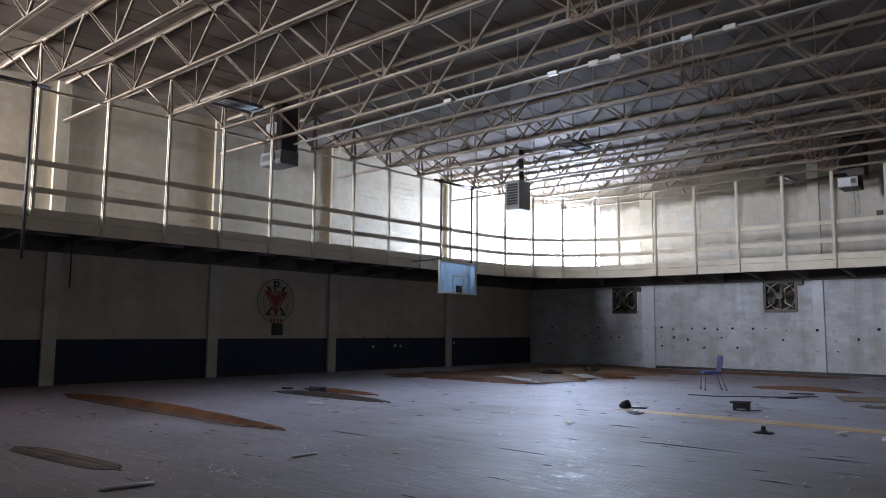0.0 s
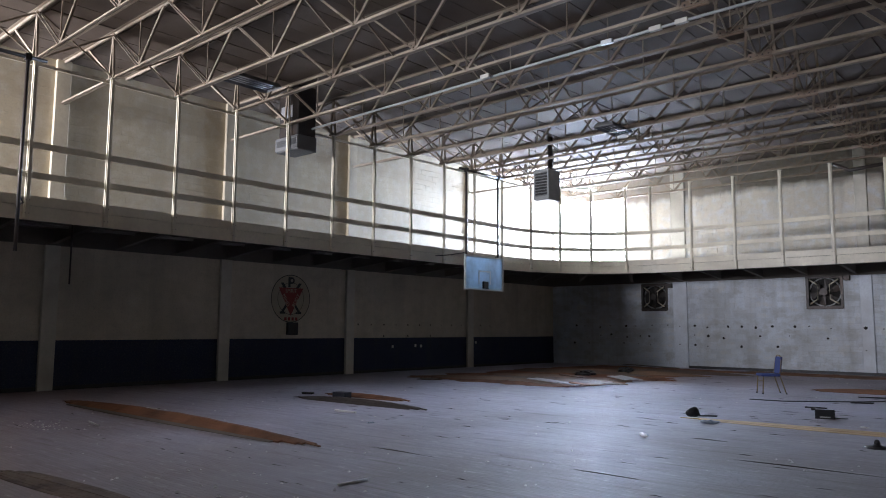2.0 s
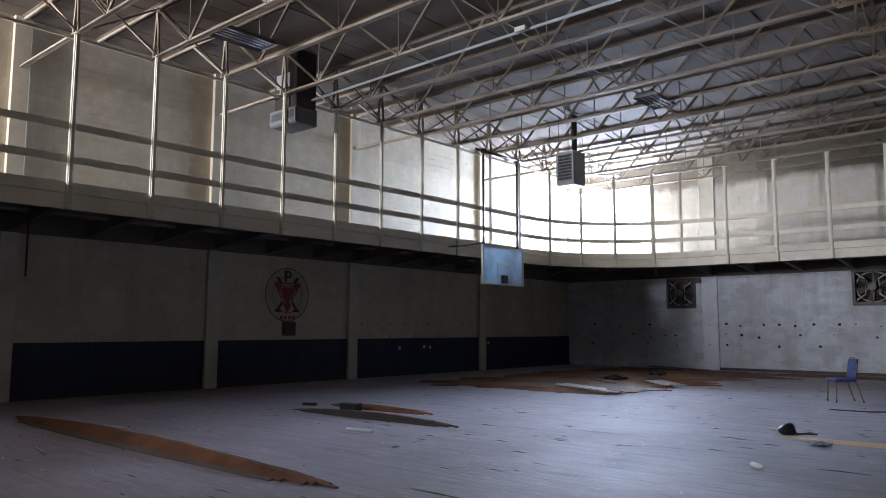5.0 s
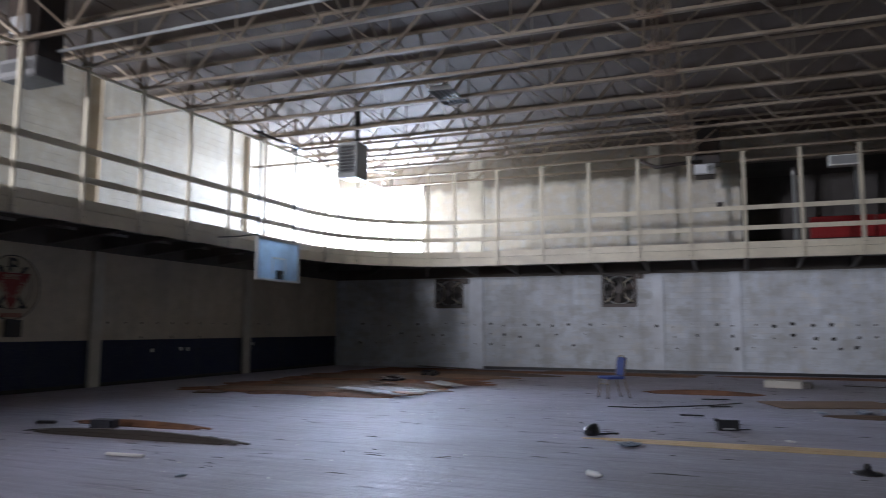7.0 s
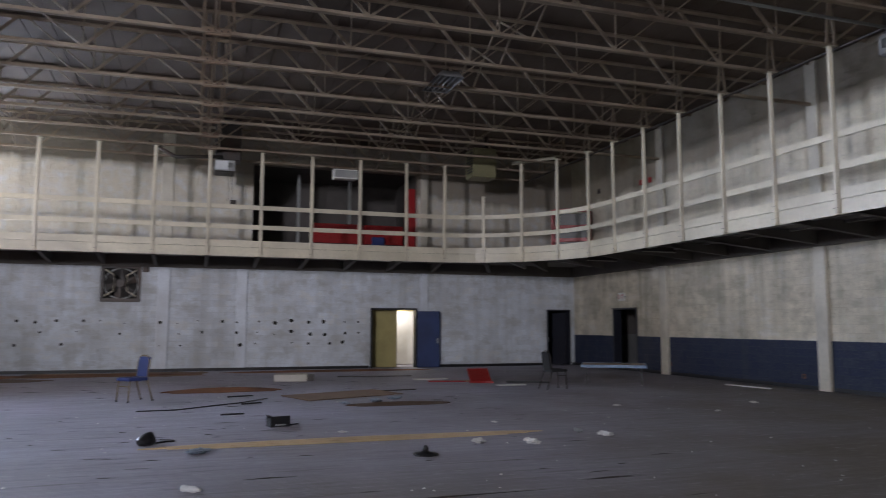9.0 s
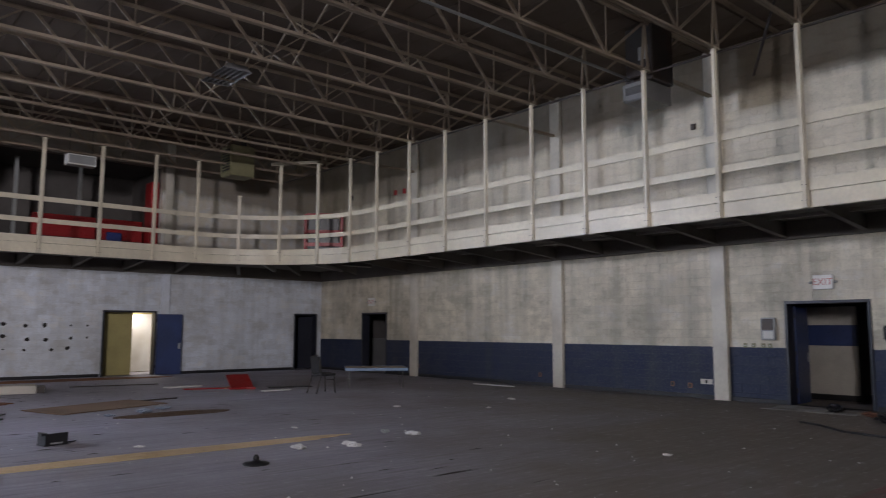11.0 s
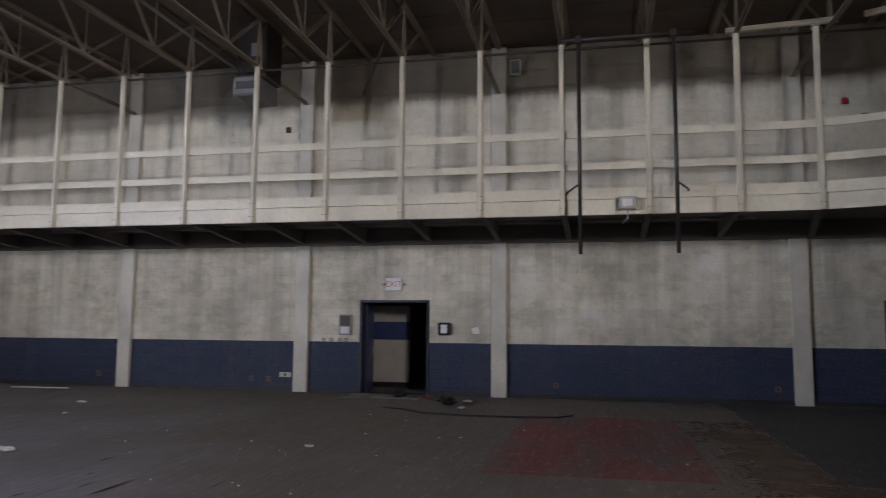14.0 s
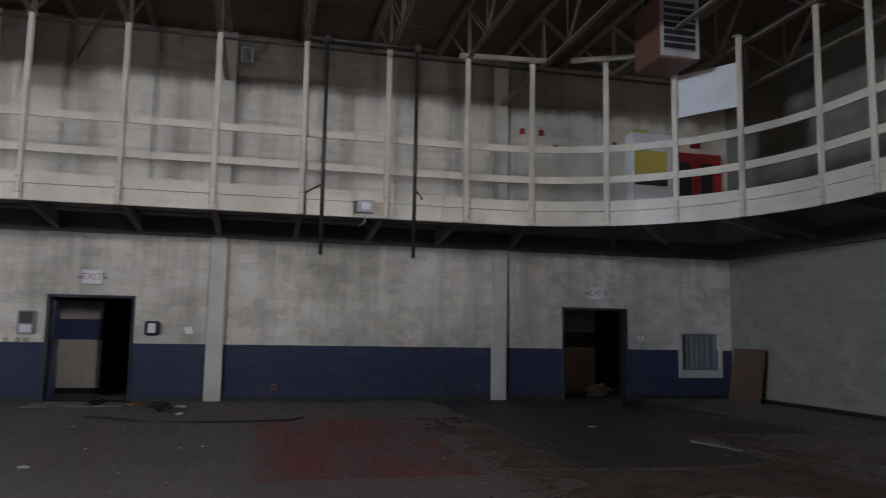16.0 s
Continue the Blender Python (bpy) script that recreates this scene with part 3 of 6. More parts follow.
tall, low = hanger_post(CHORD), hanger_post(6.05)
first = {id(tall): True, id(low): True}
for x, y, a in POSTS:
    short = a == 64
    proto = low if short else tall
    m = pose(x, y, FASCIA_LOW, 0, 0, a)
    if first.pop(id(proto), None):
        proto.matrix_world = m
    else:
        copy_thing(proto, m)

# brackets under the deck
br = None
for x, y, a in POSTS:
    m = pose(x, y, 3.56, 0, 0, a)
    if br is None:
        br = thing("deck_bracket", m, "dark tapered steel bracket under the track deck", "bracket", "track deck brackets", "structure")
        bm = B()
        v = [bm.verts.new(p) for p in ((0.06, -0.02, 0.3), (2.78, -0.02, 0.05), (2.78, -0.02, 0.39), (0.06, -0.02, 0.39), (0.06, 0.02, 0.3), (2.78, 0.02, 0.05), (2.78, 0.02, 0.39), (0.06, 0.02, 0.39))]
        for q in ((0, 1, 2, 3), (7, 6, 5, 4), (0, 4, 5, 1), (1, 5, 6, 2), (2, 6, 7, 3), (3, 7, 4, 0)):
            bm.faces.new([v[i] for i in q])
        part("web", bm, M_BROWN_STEEL, br)
        part("flange", bar(B(), (0.06, 0, 0.295), (2.78, 0, 0.045), 0.12, 0.012), M_BROWN_STEEL, br)
    else:
        copy_thing(br, m)
# purlins that carry the deck between the brackets
for off in (0.95, 1.9):
    for x0, x1, y0, y1 in ((EDGE_W - off, EDGE_W - off, 1.0, 21.8), (EDGE_E + off, EDGE_E + off, 1.0, 21.8), (7.3, 21.8, EDGE_N + off, EDGE_N + off), (7.3, 21.8, EDGE_S - off, EDGE_S - off)):
        solid("deck_purlin", bar(B(), (x0, y0, 3.925), (x1, y1, 3.925), 0.07, 0.065), M_SOFFIT_STEEL, "grey steel purlin under the track deck", "beam", "deck purlins", "structure")
for cx, cy, a in ((EDGE_E - RAD, EDGE_S + RAD, -38), (EDGE_E - RAD, EDGE_S + RAD, -56), (EDGE_E - RAD, EDGE_N - RAD, 37), (EDGE_E - RAD, EDGE_N - RAD, 55)):
    c, s = math.cos(radians(a)), math.sin(radians(a))
    solid("corner_beam", bar(B(), (cx + 4.45 * c, cy + 4.45 * s, 3.9), (cx + 8.6 * c, cy + 8.6 * s, 3.9), 0.11, 0.13), M_SOFFIT_STEEL, "grey steel beam running out to the track corner", "beam", "corner beams", "structure")

# ---- roof joists ----
PANEL = 2.58


def roof_joist(name, full):
    ob = thing(name, pose(W / 2, 0, CHORD), "aged cream open-web steel roof joist with angle chords", "joist", "roof joists", "structure")
    hw, d = W / 2, ROOF - CHORD - 0.015
    bm = B()
    for s in (-1, 1):
        box(bm, -hw, hw, s * 0.012 - 0.003, s * 0.012 + 0.003, d - 0.065, d)
        box(bm, -hw, hw, min(s * 0.012, s * 0.075), max(s * 0.012, s * 0.075), d - 0.007, d)
    part("top_chord", bm, M_JOIST, ob)
    bm = B()
    x0 = -hw if full else EDGE_W - hw - 0.2
    x1 = hw if full else EDGE_E - hw + 0.2
    for s in (-1, 1):
        box(bm, x0, x1, s * 0.012 - 0.003, s * 0.012 + 0.003, 0, 0.075)
        box(bm, x0, x1, min(s * 0.012, s * 0.056), max(s * 0.012, s * 0.056), 0, 0.007)
    part("bottom_chord", bm, M_JOIST, ob)
    a, b = EDGE_W - hw, EDGE_E - hw
    # wide struts rise towards midspan, paired thin rods fall towards it, thin hangers stand on the lower nodes
    h = PANEL / 2
    for s in (-1, 1):
        me_s = mesh_of("web_strut", bar(B(), (0, 0, 0.03), (s * (h - 0.26), 0, d - 0.03), 0.062, 0.045, (0, 1, 0)), M_JOIST)
        bm = B()
        for yy in (-0.045, 0.045):
            bar(bm, (0, yy, 0.03), (-s * (h + 0.06), yy, d - 0.03), 0.022, 0.022, (0, 1, 0))
        me_r = mesh_of("web_rods", bm, M_JOIST)
        me_h = mesh_of("web_hanger", bar(B(), (0, 0, 0.03), (0, 0, d - 0.03), 0.024, 0.024, (0, 1, 0)), M_JOIST)
        for k in range(5 if s < 0 else 4):
            x = -s * PANEL * (k if s < 0 else k + 1)
            for nm, me in (("web_strut", me_s), ("web_rods", me_r), ("web_hanger", me_h)):
                if k == 0 and s < 0 and nm == "web_strut":
                    continue
                w = new(nm, me); w.parent = ob; w.location = (x, 0, 0)
    part("web_rods", (lambda bm: (bar(bm, (0, -0.045, 0.03), (-h - 0.06, -0.045, d - 0.03), 0.022, 0.022, (0, 1, 0)), bar(bm, (0, 0.045, 0.03), (-h - 0.06, 0.045, d - 0.03), 0.022, 0.022, (0, 1, 0)), bm)[-1])(B()), M_JOIST, ob)
    bm = B()
    for s, e in ((a, -hw), (b, hw)):
        bar(bm, (s, 0.02, 0.04), ((s + e) / 2, 0.02, d - 0.04), 0.045, 0.04, (0, 1, 0))
        for q in (-0.11, 0.11):
            bar(bm, (s + q, -0.02, 0.04), (s, -0.02, d - 0.04), 0.05, 0.04, (0, 1, 0))
    part("end_web", bm, M_JOIST, ob)
    # bolted splice at midspan
    for s in (-0.3, 0.3):
        part("splice_post", bar(B(), (s, 0, 0.03), (s * 0.75, 0, d - 0.03), 0.05, 0.05, (0, 1, 0)), M_JOIST, ob)
    for s in (-1, 1):
        part("splice_plate", box(B(), -0.24, 0.24, min(s * 0.017, s * 0.026), max(s * 0.017, s * 0.026), -0.035, 0.12, 0.004), M_RUST_PLATE, ob, "rusty bolted splice plate")
    bm = B()
    for i in range(4):
        tube(bm, [(-0.18 + 0.12 * i, -0.05, 0.045), (-0.18 + 0.12 * i, 0.05, 0.045)], 0.016, 6)
    part("splice_bolts", bm, M_DARK_STEEL, ob)
    return ob


j_open, j_full = roof_joist("roof_joist", False), roof_joist("roof_joist", True)
used = set()
for k in range(-7, 14):
    proto = j_full if k in (-4, 0, 3, 6, 10) else j_open
    m = pose(W / 2, G(k), CHORD)
    if id(proto) in used:
        copy_thing(proto, m)
    else:
        used.add(id(proto))
        proto.matrix_world = m

# cross bridging rows between the joists
for x in (EDGE_W + 0.02, 8.7, 14.4, 20.3):
    row = thing("cross_bridging", pose(x, G(3), CHORD), "row of crossed angle braces between roof joists", "bracing", "bridging rows", "structure")
    up = mesh_of("brace", bar(B(), (0, 0.03, 0.05), (0, STEP - 0.03, 1.05), 0.035, 0.03, (1, 0, 0)), M_JOIST)
    dn = mesh_of("brace", bar(B(), (0.04, 0.03, 1.05), (0.04, STEP - 0.03, 0.05), 0.035, 0.03, (1, 0, 0)), M_JOIST)
    for k in range(-7, 13):
        for me in (up, dn):
            o = new("brace", me); o.parent = row; o.location = (0, G(k) - G(3), 0)

# header beams where the curved hangers miss the joists
for a, b in (((26.15, 1.8), (25.95, -0.1)), ((25.8, -0.5), (25.15, -1.75)), ((3.0, 24.0), (4.4, 25.5)), ((25.6, 23.9), (24.6, 25.2))):
    solid("header_beam", bar(B(), (*a, CHORD + 0.07), (*b, CHORD + 0.07), 0.1, 0.09), M_WHITE_STEEL, "short cream steel header beam under the joists", "beam", "", "structure")
solid("roof_pipe", tube(B(), [(EDGE_E + 0.12, G(-6), CHORD - 0.03), (EDGE_E + 0.12, G(13), CHORD - 0.03)], 0.028), M_DARK_STEEL, "thin dark pipe run along the joist ends", "pipe", "", "structure")
solid("edge_angle", bar(B(), (EDGE_W - 0.12, G(-6), CHORD - 0.03), (EDGE_W - 0.12, G(13), CHORD - 0.03), 0.05, 0.06), M_WHITE_STEEL, "cream steel angle run along the joist ends", "beam", "", "structure")

# ---- rooms seen through the openings ----
def room(name, x0, x1, y0, y1, z0, z1, material, label, skip=()):
    """The shell of a room beyond a wall: five thin slabs, leaving open the sides named in skip."""
    bm, t = B(), 0.1
    if "s" not in skip: box(bm, x0 - t, x1 + t, y0 - t, y0, z0, z1)
    if "n" not in skip: box(bm, x0 - t, x1 + t, y1, y1 + t, z0, z1)
    if "w" not in skip: box(bm, x0 - t, x0, y0, y1, z0, z1)
    if "e" not in skip: box(bm, x1, x1 + t, y0, y1, z0, z1)
    box(bm, x0 - t, x1 + t, y0 - t, y1 + t, z1, z1 + t)
    return solid(name, bm, material, label, "wall", kind="structure")


room("wall_vestibule", 20.3, 23.3, N + 0.3, N + 2.2, 0.004, 2.5, M_YELLOW_WALL, "olive-yellow vestibule walls beyond the double doors", "s")
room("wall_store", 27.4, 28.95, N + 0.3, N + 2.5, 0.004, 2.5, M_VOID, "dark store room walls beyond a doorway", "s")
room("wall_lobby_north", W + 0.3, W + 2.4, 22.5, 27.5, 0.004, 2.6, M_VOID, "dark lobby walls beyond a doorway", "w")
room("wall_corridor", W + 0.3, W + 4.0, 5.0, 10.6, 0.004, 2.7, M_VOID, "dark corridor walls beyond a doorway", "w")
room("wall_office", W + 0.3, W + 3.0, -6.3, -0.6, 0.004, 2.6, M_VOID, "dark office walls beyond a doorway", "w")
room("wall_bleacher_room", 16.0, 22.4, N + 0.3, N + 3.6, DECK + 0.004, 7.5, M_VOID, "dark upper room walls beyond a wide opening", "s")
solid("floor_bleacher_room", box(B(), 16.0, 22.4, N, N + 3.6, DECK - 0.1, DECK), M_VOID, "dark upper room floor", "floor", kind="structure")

# corridor partition with a navy band
part_wall = thing("wall_partition", pose(W + 1.9, 9.8, 0), "pale corridor partition with a navy band", "wall", kind="structure")
part("lower_panel", box(B(), -0.04, 0.04, -0.65, 0.75, 0.14, 1.25), M_CORRIDOR, part_wall)
part("navy_band", box(B(), -0.05, 0.05, -0.65, 0.75, 1.255, 1.72), M_BLUE_DOOR, part_wall)
part("upper_panel", box(B(), -0.04, 0.04, -0.65, 0.75, 1.725, 2.15), M_CORRIDOR, part_wall)
part("plinth", box(B(), -0.03, 0.03, -0.65, 0.75, 0.004, 0.14), M_BLACK, part_wall)
office = thing("wall_partition", pose(W + 1.6, -2.75, 0), "brownish corridor partition with a black band", "wall", kind="structure")
part("lower_panel", box(B(), -0.04, 0.04, -0.5, 0.75, 0.004, 1.22), M_TAN, office)
part("black_band", box(B(), -0.05, 0.05, -0.5, 0.75, 1.225, 1.62), M_BLACK, office)
part("upper_panel", box(B(), -0.04, 0.04, -0.5, 0.75, 1.625, 2.4), M_CORRIDOR, office)
lob = thing("wall_partition", pose(W + 1.3, 27.3, 0, 0, 0, 90), "grey lobby partition with a dark band", "wall", kind="structure")
part("lower_panel", box(B(), -0.04, 0.04, -0.9, 0.9, 0.004, 1.25), M_DIM_GREY, lob)
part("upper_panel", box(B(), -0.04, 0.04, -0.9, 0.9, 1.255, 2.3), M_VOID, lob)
part("notice", box(B(), 0.042, 0.05, -0.1, 0.25, 1.68, 1.78), M_PAPER, lob, "small white notice")

# daylit doorway at the back of the vestibule
solid("wall_vestibule_screen", box(B(), 20.31, 21.62, N + 0.5, N + 0.6, 0.004, 2.5), M_YELLOW_WALL, "olive-yellow screen wall just inside the double doors", "wall", kind="structure")
vd = thing("door_6", pose(21.75, N + 2.1, 0), "white daylit door at the back of the vestibule", "door", "", "structure")
part("leaf", box(B(), -0.1, 1.3, 0.0, 0.04, 0.02, 2.15, 0.004), M_WHITE, vd)
for z in (1.5, 1.78):
    part("notice", box(B(), 0.1, 0.3, -0.012, -0.002, z, z + 0.2), M_BLACK, vd, "dark notice plate")


# ---- doors ----
def door_frame(name, plane, at, a0, a1, top, label):
    ob = thing(name, pose(at, (a0 + a1) / 2, 0) if plane == "x" else pose((a0 + a1) / 2, at, 0, 0, 0, 90), label, "door", "", "structure")
    w = (a1 - a0) / 2
    for s in (-1, 1):
        part("jamb", box(B(), -0.03, 0.3, s * w - 0.03 if s < 0 else w - 0.03, s * w + 0.03 if s < 0 else w + 0.03, 0, top + 0.03, 0.004), M_FRAME, ob)
    part("head", box(B(), -0.031, 0.3, -w - 0.03, w + 0.03, top - 0.03, top + 0.03, 0.004), M_FRAME, ob)
    return ob


def leaf(parent, m, w, h=2.12, material=None, panel=False):
    ob = part("leaf", box(B(), -0.022, 0.022, 0.005, w, 0.012, h, 0.003), material or M_BLUE_DOOR, parent, "", m)
    kn = B()
    tube(kn, [(-0.06, w - 0.08, 1.0), (0.06, w - 0.08, 1.0)], 0.022)
    box(kn, -0.028, 0.028, w - 0.12, w - 0.04, 0.9, 1.1)
    part("handle", kn, M_GALV, ob, "dull steel handle plate")
    hg = B()
    for z in (0.25, 1.05, 1.85):
        tube(hg, [(0.0, -0.004, z), (0.0, -0.004, z + 0.1)], 0.012, 6)
    part("hinges", hg, M_DARK_STEEL, ob)
    return ob


d = door_frame("door_1", "y", N, 20.5, 22.25, 2.2, "navy steel double doorway with one leaf folded open against the wall")
leaf(d, pose(-0.06, -0.9, 0, 0, 0, 170), 0.86)
d = door_frame("door_2", "y", N, 27.78, 28.78, 2.2, "navy steel doorway with its door standing inward")
leaf(d, pose(0.24, -0.46, 0, 0, 0, -58), 0.9, 2.12, M_FRAME)
d = door_frame("door_3", "x", W, 24.44, 25.98, 2.2, "navy steel doorway into a dark lobby")
leaf(d, pose(0.28, -0.73, 0, 0, 0, -92), 0.75)
d = door_frame("door_4", "x", W, 8.2, 9.87, 2.2, "wide navy steel doorway into a dark corridor")
leaf(d, pose(0.3, 0.79, 0, 0, 0, -84), 0.8)
leaf(d, pose(0.3, -0.79, 0, 0, 0, 264), 0.8)
d = door_frame("door_5", "x", W, -3.36, -1.67, 2.2, "wide navy steel doorway into a dark office")
leaf(d, pose(0.3, 0.8, 0, 0, 0, -86), 0.8)


# ---- windows ----
def window(name, plane, at, a0, a1, z0, z1, cols, rows, material, label, sill=True, glass=True, depth=0.12, bar_w=0.05):
    """A framed window with mullions and panes, set in its opening."""
    ob = thing(name, pose(at, (a0 + a1) / 2, z0) if plane == "x" else pose((a0 + a1) / 2, at, z0, 0, 0, 90 if at > 0 else -90), label, "window", "", "structure")
    w, h = (a1 - a0) / 2, z1 - z0
    bm = B()
    for s in (-1, 1):
        box(bm, 0.05, 0.05 + depth, s * w - (0 if s < 0 else bar_w), s * w + (bar_w if s < 0 else 0), 0, h)
    box(bm, 0.05, 0.05 + depth, -w + bar_w, w - bar_w, 0, bar_w)
    box(bm, 0.05, 0.05 + depth, -w + bar_w, w - bar_w, h - bar_w, h)
    fr = part("window_frame", bm, material, ob)
    for i in range(1, cols):
        part("mullion", box(B(), 0.07, 0.03 + depth, -w + 2 * w * i / cols - 0.018, -w + 2 * w * i / cols + 0.018, bar_w, h - bar_w), material, fr)
    for i in range(1, rows):
        part("transom", box(B(), 0.075, 0.025 + depth, -w + bar_w, w - bar_w, h * i / rows - 0.016, h * i / rows + 0.016), material, fr)
    if sill:
        part("window_sill", box(B(), -0.05, 0.06, -w - 0.06, w + 0.06, -0.045, -0.003, 0.006), M_WHITE, ob)
    if glass:
        for i in range(cols):
            for j in range(rows):
                g = part("pane", box(B(), 0.104, 0.11, -w + 2 * w * i / cols + 0.02, -w + 2 * w * (i + 1) / cols - 0.02, h * j / rows + 0.02, h * (j + 1) / rows - 0.02), M_GLASS, ob)
                g.visible_shadow = False
    return ob


window("window_1", "y", N, 0.1, 3.95, 4.15, 7.5, 1, 1, M_WHITE, "tall corner window flooding the track with daylight", sill=False, glass=False)
window("window_2", "y", S, 0.1, 2.4, 4.15, 7.5, 1, 1, M_WHITE, "tall steel-framed window above the track", glass=False)
hatch = window("window_3", "x", W, -5.95, -4.92, 0.72, 1.64, 1, 1, M_DIM_GREY, "small office hatch window with a cream surround", sill=False, bar_w=0.03)
bm = B()
box(bm, -0.03, 0.02, -0.62, 0.62, -0.2, -0.003, 0.004); box(bm, -0.03, 0.02, -0.62, -0.517, -0.003, 0.95, 0.004); box(bm, -0.03, 0.02, 0.517, 0.62, -0.003, 0.95, 0.004)
part("surround", bm, M_PILASTER, hatch)
bm = B()
for i in range(7):
    box(bm, 0.14, 0.15, -0.5 + i * 0.15, -0.385 + i * 0.15, 0.01, 0.9)
part("blind", bm, M_DIM_GREY, hatch, "dusty grey blind")

m_sky, nts, _, ls, ps = shader("bright_overcast_sky")
em = node(nts, "ShaderNodeEmission", Color=(0.86, 0.93, 1.0, 1), Strength=45.0)
ls.new(em.outputs[0], nts.nodes["Material Output"].inputs[0])
solid("backdrop", box(B(), -1.5, 5.5, N + 1.2, N + 1.22, 3.2, 9.5), m_sky, "plain bright overcast sky beyond the corner window", "sky", kind="structure")


# ---- wall-mounted things, east wall ----
def letters(text, size, material, parent, m):
    cu = bpy.data.curves.new("letters", "FONT")
    cu.body, cu.size, cu.extrude, cu.align_x, cu.align_y = text, size, 0.002, "CENTER", "CENTER"
    tmp = bpy.data.objects.new("letters", cu)
    me = bpy.data.meshes.new_from_object(tmp)
    bpy.data.objects.remove(tmp)
    me.materials.clear()
    me.materials.append(material)
    o = new("letters", me)
    o.parent = parent
    o.matrix_local = m
    return o


def exit_sign(y, z, label):
    ob = thing("exit_sign", pose(W, y, z), label, "exit sign", "exit signs")
    part("housing", box(B(), -0.07, -0.003, -0.2, 0.2, -0.14, 0.16, 0.01), M_WHITE, ob)
    letters("EXIT", 0.2, M_FADED_RED, ob, pose(-0.074, 0, 0.01, 90, 0, -90))["label"] = "faded red letters reading EXIT"
    for s in (-1, 1):
        part("lamp_head", lathe(B(), [(0.03, -0.02), (0.04, 0.03)], 10, (-0.05, s * 0.25, 0.0)), M_GREY, ob)
    return ob


M_FADED_RED = mat("faded_red_letters", (0.55, 0.22, 0.20), 0.6)
exit_sign(9.05, 2.6, "white emergency exit sign with faded red letters above a doorway")
exit_sign(-2.54, 2.58, "dim white emergency exit sign above the office doorway")
exit_sign(25.35, 2.62, "white emergency exit sign above the lobby doorway")

ob = thing("paper_towel_dispenser", pose(W, 7.79, 1.4), "black wall dispenser with a white front panel", "dispenser")
part("case", box(B(), -0.12, -0.003, -0.15, 0.15, 0, 0.3, 0.03), M_BLACK, ob)
part("front_panel", box(B(), -0.128, -0.118, -0.07, 0.08, 0.05, 0.25, 0.004), M_WHITE, ob)
ob = thing("wall_phone_box", pose(W, 10.25, 1.38), "grey metal wall box with a pale lower panel", "control box")
part("back_box", box(B(), -0.09, -0.003, -0.16, 0.16, 0, 0.5, 0.012), M_GREY, ob)
part("cover", box(B(), -0.098, -0.088, -0.13, 0.13, 0.23, 0.47, 0.004), M_DARK_STEEL, ob)
part("label_plate", box(B(), -0.098, -0.088, -0.11, 0.11, 0.04, 0.2, 0.004), M_WHITE, ob)
for i, y in enumerate((10.82, 10.62, 10.4, 10.25)):
    ob = thing("switch_plate", pose(W, y, 1.26), "small tarnished wall switch plate at the dado line", "switch", "switch plates")
    part("plate", box(B(), -0.012, -0.002, -0.045, 0.045, -0.05, 0.05, 0.003), M_OLIVE, ob)
    part("toggle", box(B(), -0.028, -0.012, -0.008, 0.008, -0.015, 0.015), M_WHITE, ob)
for y, z, wd in ((12.23, 0.29, 0.06), (11.8, 0.4, 0.15), (12.7, 0.3, 0.05), (5.2, 0.3, 0.06), (0.5, 0.33, 0.06), (22.6, 0.35, 0.07), (17.0, 0.32, 0.06)):
    ob = thing("outlet", pose(W, y, z), "small wall outlet with a scratched cover plate", "outlet", "wall outlets")
    part("plate", box(B(), -0.014, -0.002, -wd, wd, -0.06, 0.06, 0.003), M_CORRIDOR if wd > 0.1 else M_RUST, ob)
    part("socket", box(B(), -0.018, -0.012, -0.025, 0.025, -0.035, 0.035), M_BLACK, ob)
bm = B()
v = [bm.verts.new((W - 0.006 - 0.02 * abs(c), 7.05 + a, 1.52 + b)) for a, b, c in ((-0.1, -0.07, 0.5), (0.07, -0.09, 0), (0.1, 0.05, 0.6), (-0.05, 0.09, 0))]
f = bm.faces.new(v)
r = bmesh.ops.extrude_face_region(bm, geom=[f])
bmesh.ops.translate(bm, verts=[q for q in r["geom"] if isinstance(q, bmesh.types.BMVert)], vec=(-0.002, 0, 0))
solid("paper_notice", bm, M_PAPER, "torn white paper scrap stuck to the wall", "paper")
ob = thing("thermostat", pose(W, -3.75, 1.5), "small white thermostat beside the office door", "thermostat")
part("body", box(B(), -0.04, -0.003, -0.08, 0.08, -0.05, 0.05, 0.008), M_WHITE, ob)
part("dial", lathe(B(), [(0.02, 0), (0.016, 0.012)], 12), M_BLACK, ob, "", pose(-0.04, 0.02, 0, 0, -90, 0))
solid("leaning_panel", box(B(), -0.55, 0.55, -0.012, 0.012, 0.0, 1.3, 0.003), M_BROWN_PANEL, "brown hardboard panel leaning in the corner", "panel", m=pose(28.0, -5.95, 0.0, 10, 0, 4))
ob = thing("electrical_box", pose(EDGE_E - 0.02, 3.66, 3.84), "grey electrical box on the track fascia", "junction box")
part("body", box(B(), -0.13, -0.0, -0.17, 0.17, 0, 0.24, 0.012), M_GREY, ob)
part("faceplate", box(B(), -0.138, -0.128, -0.09, 0.09, 0.05, 0.19, 0.003), M_GALV, ob)
part("conduit", tube(B(), [(-0.06, 0, 0), (-0.06, 0, -0.16), (0.1, 0.1, -0.25)], 0.016), M_GREY, ob)
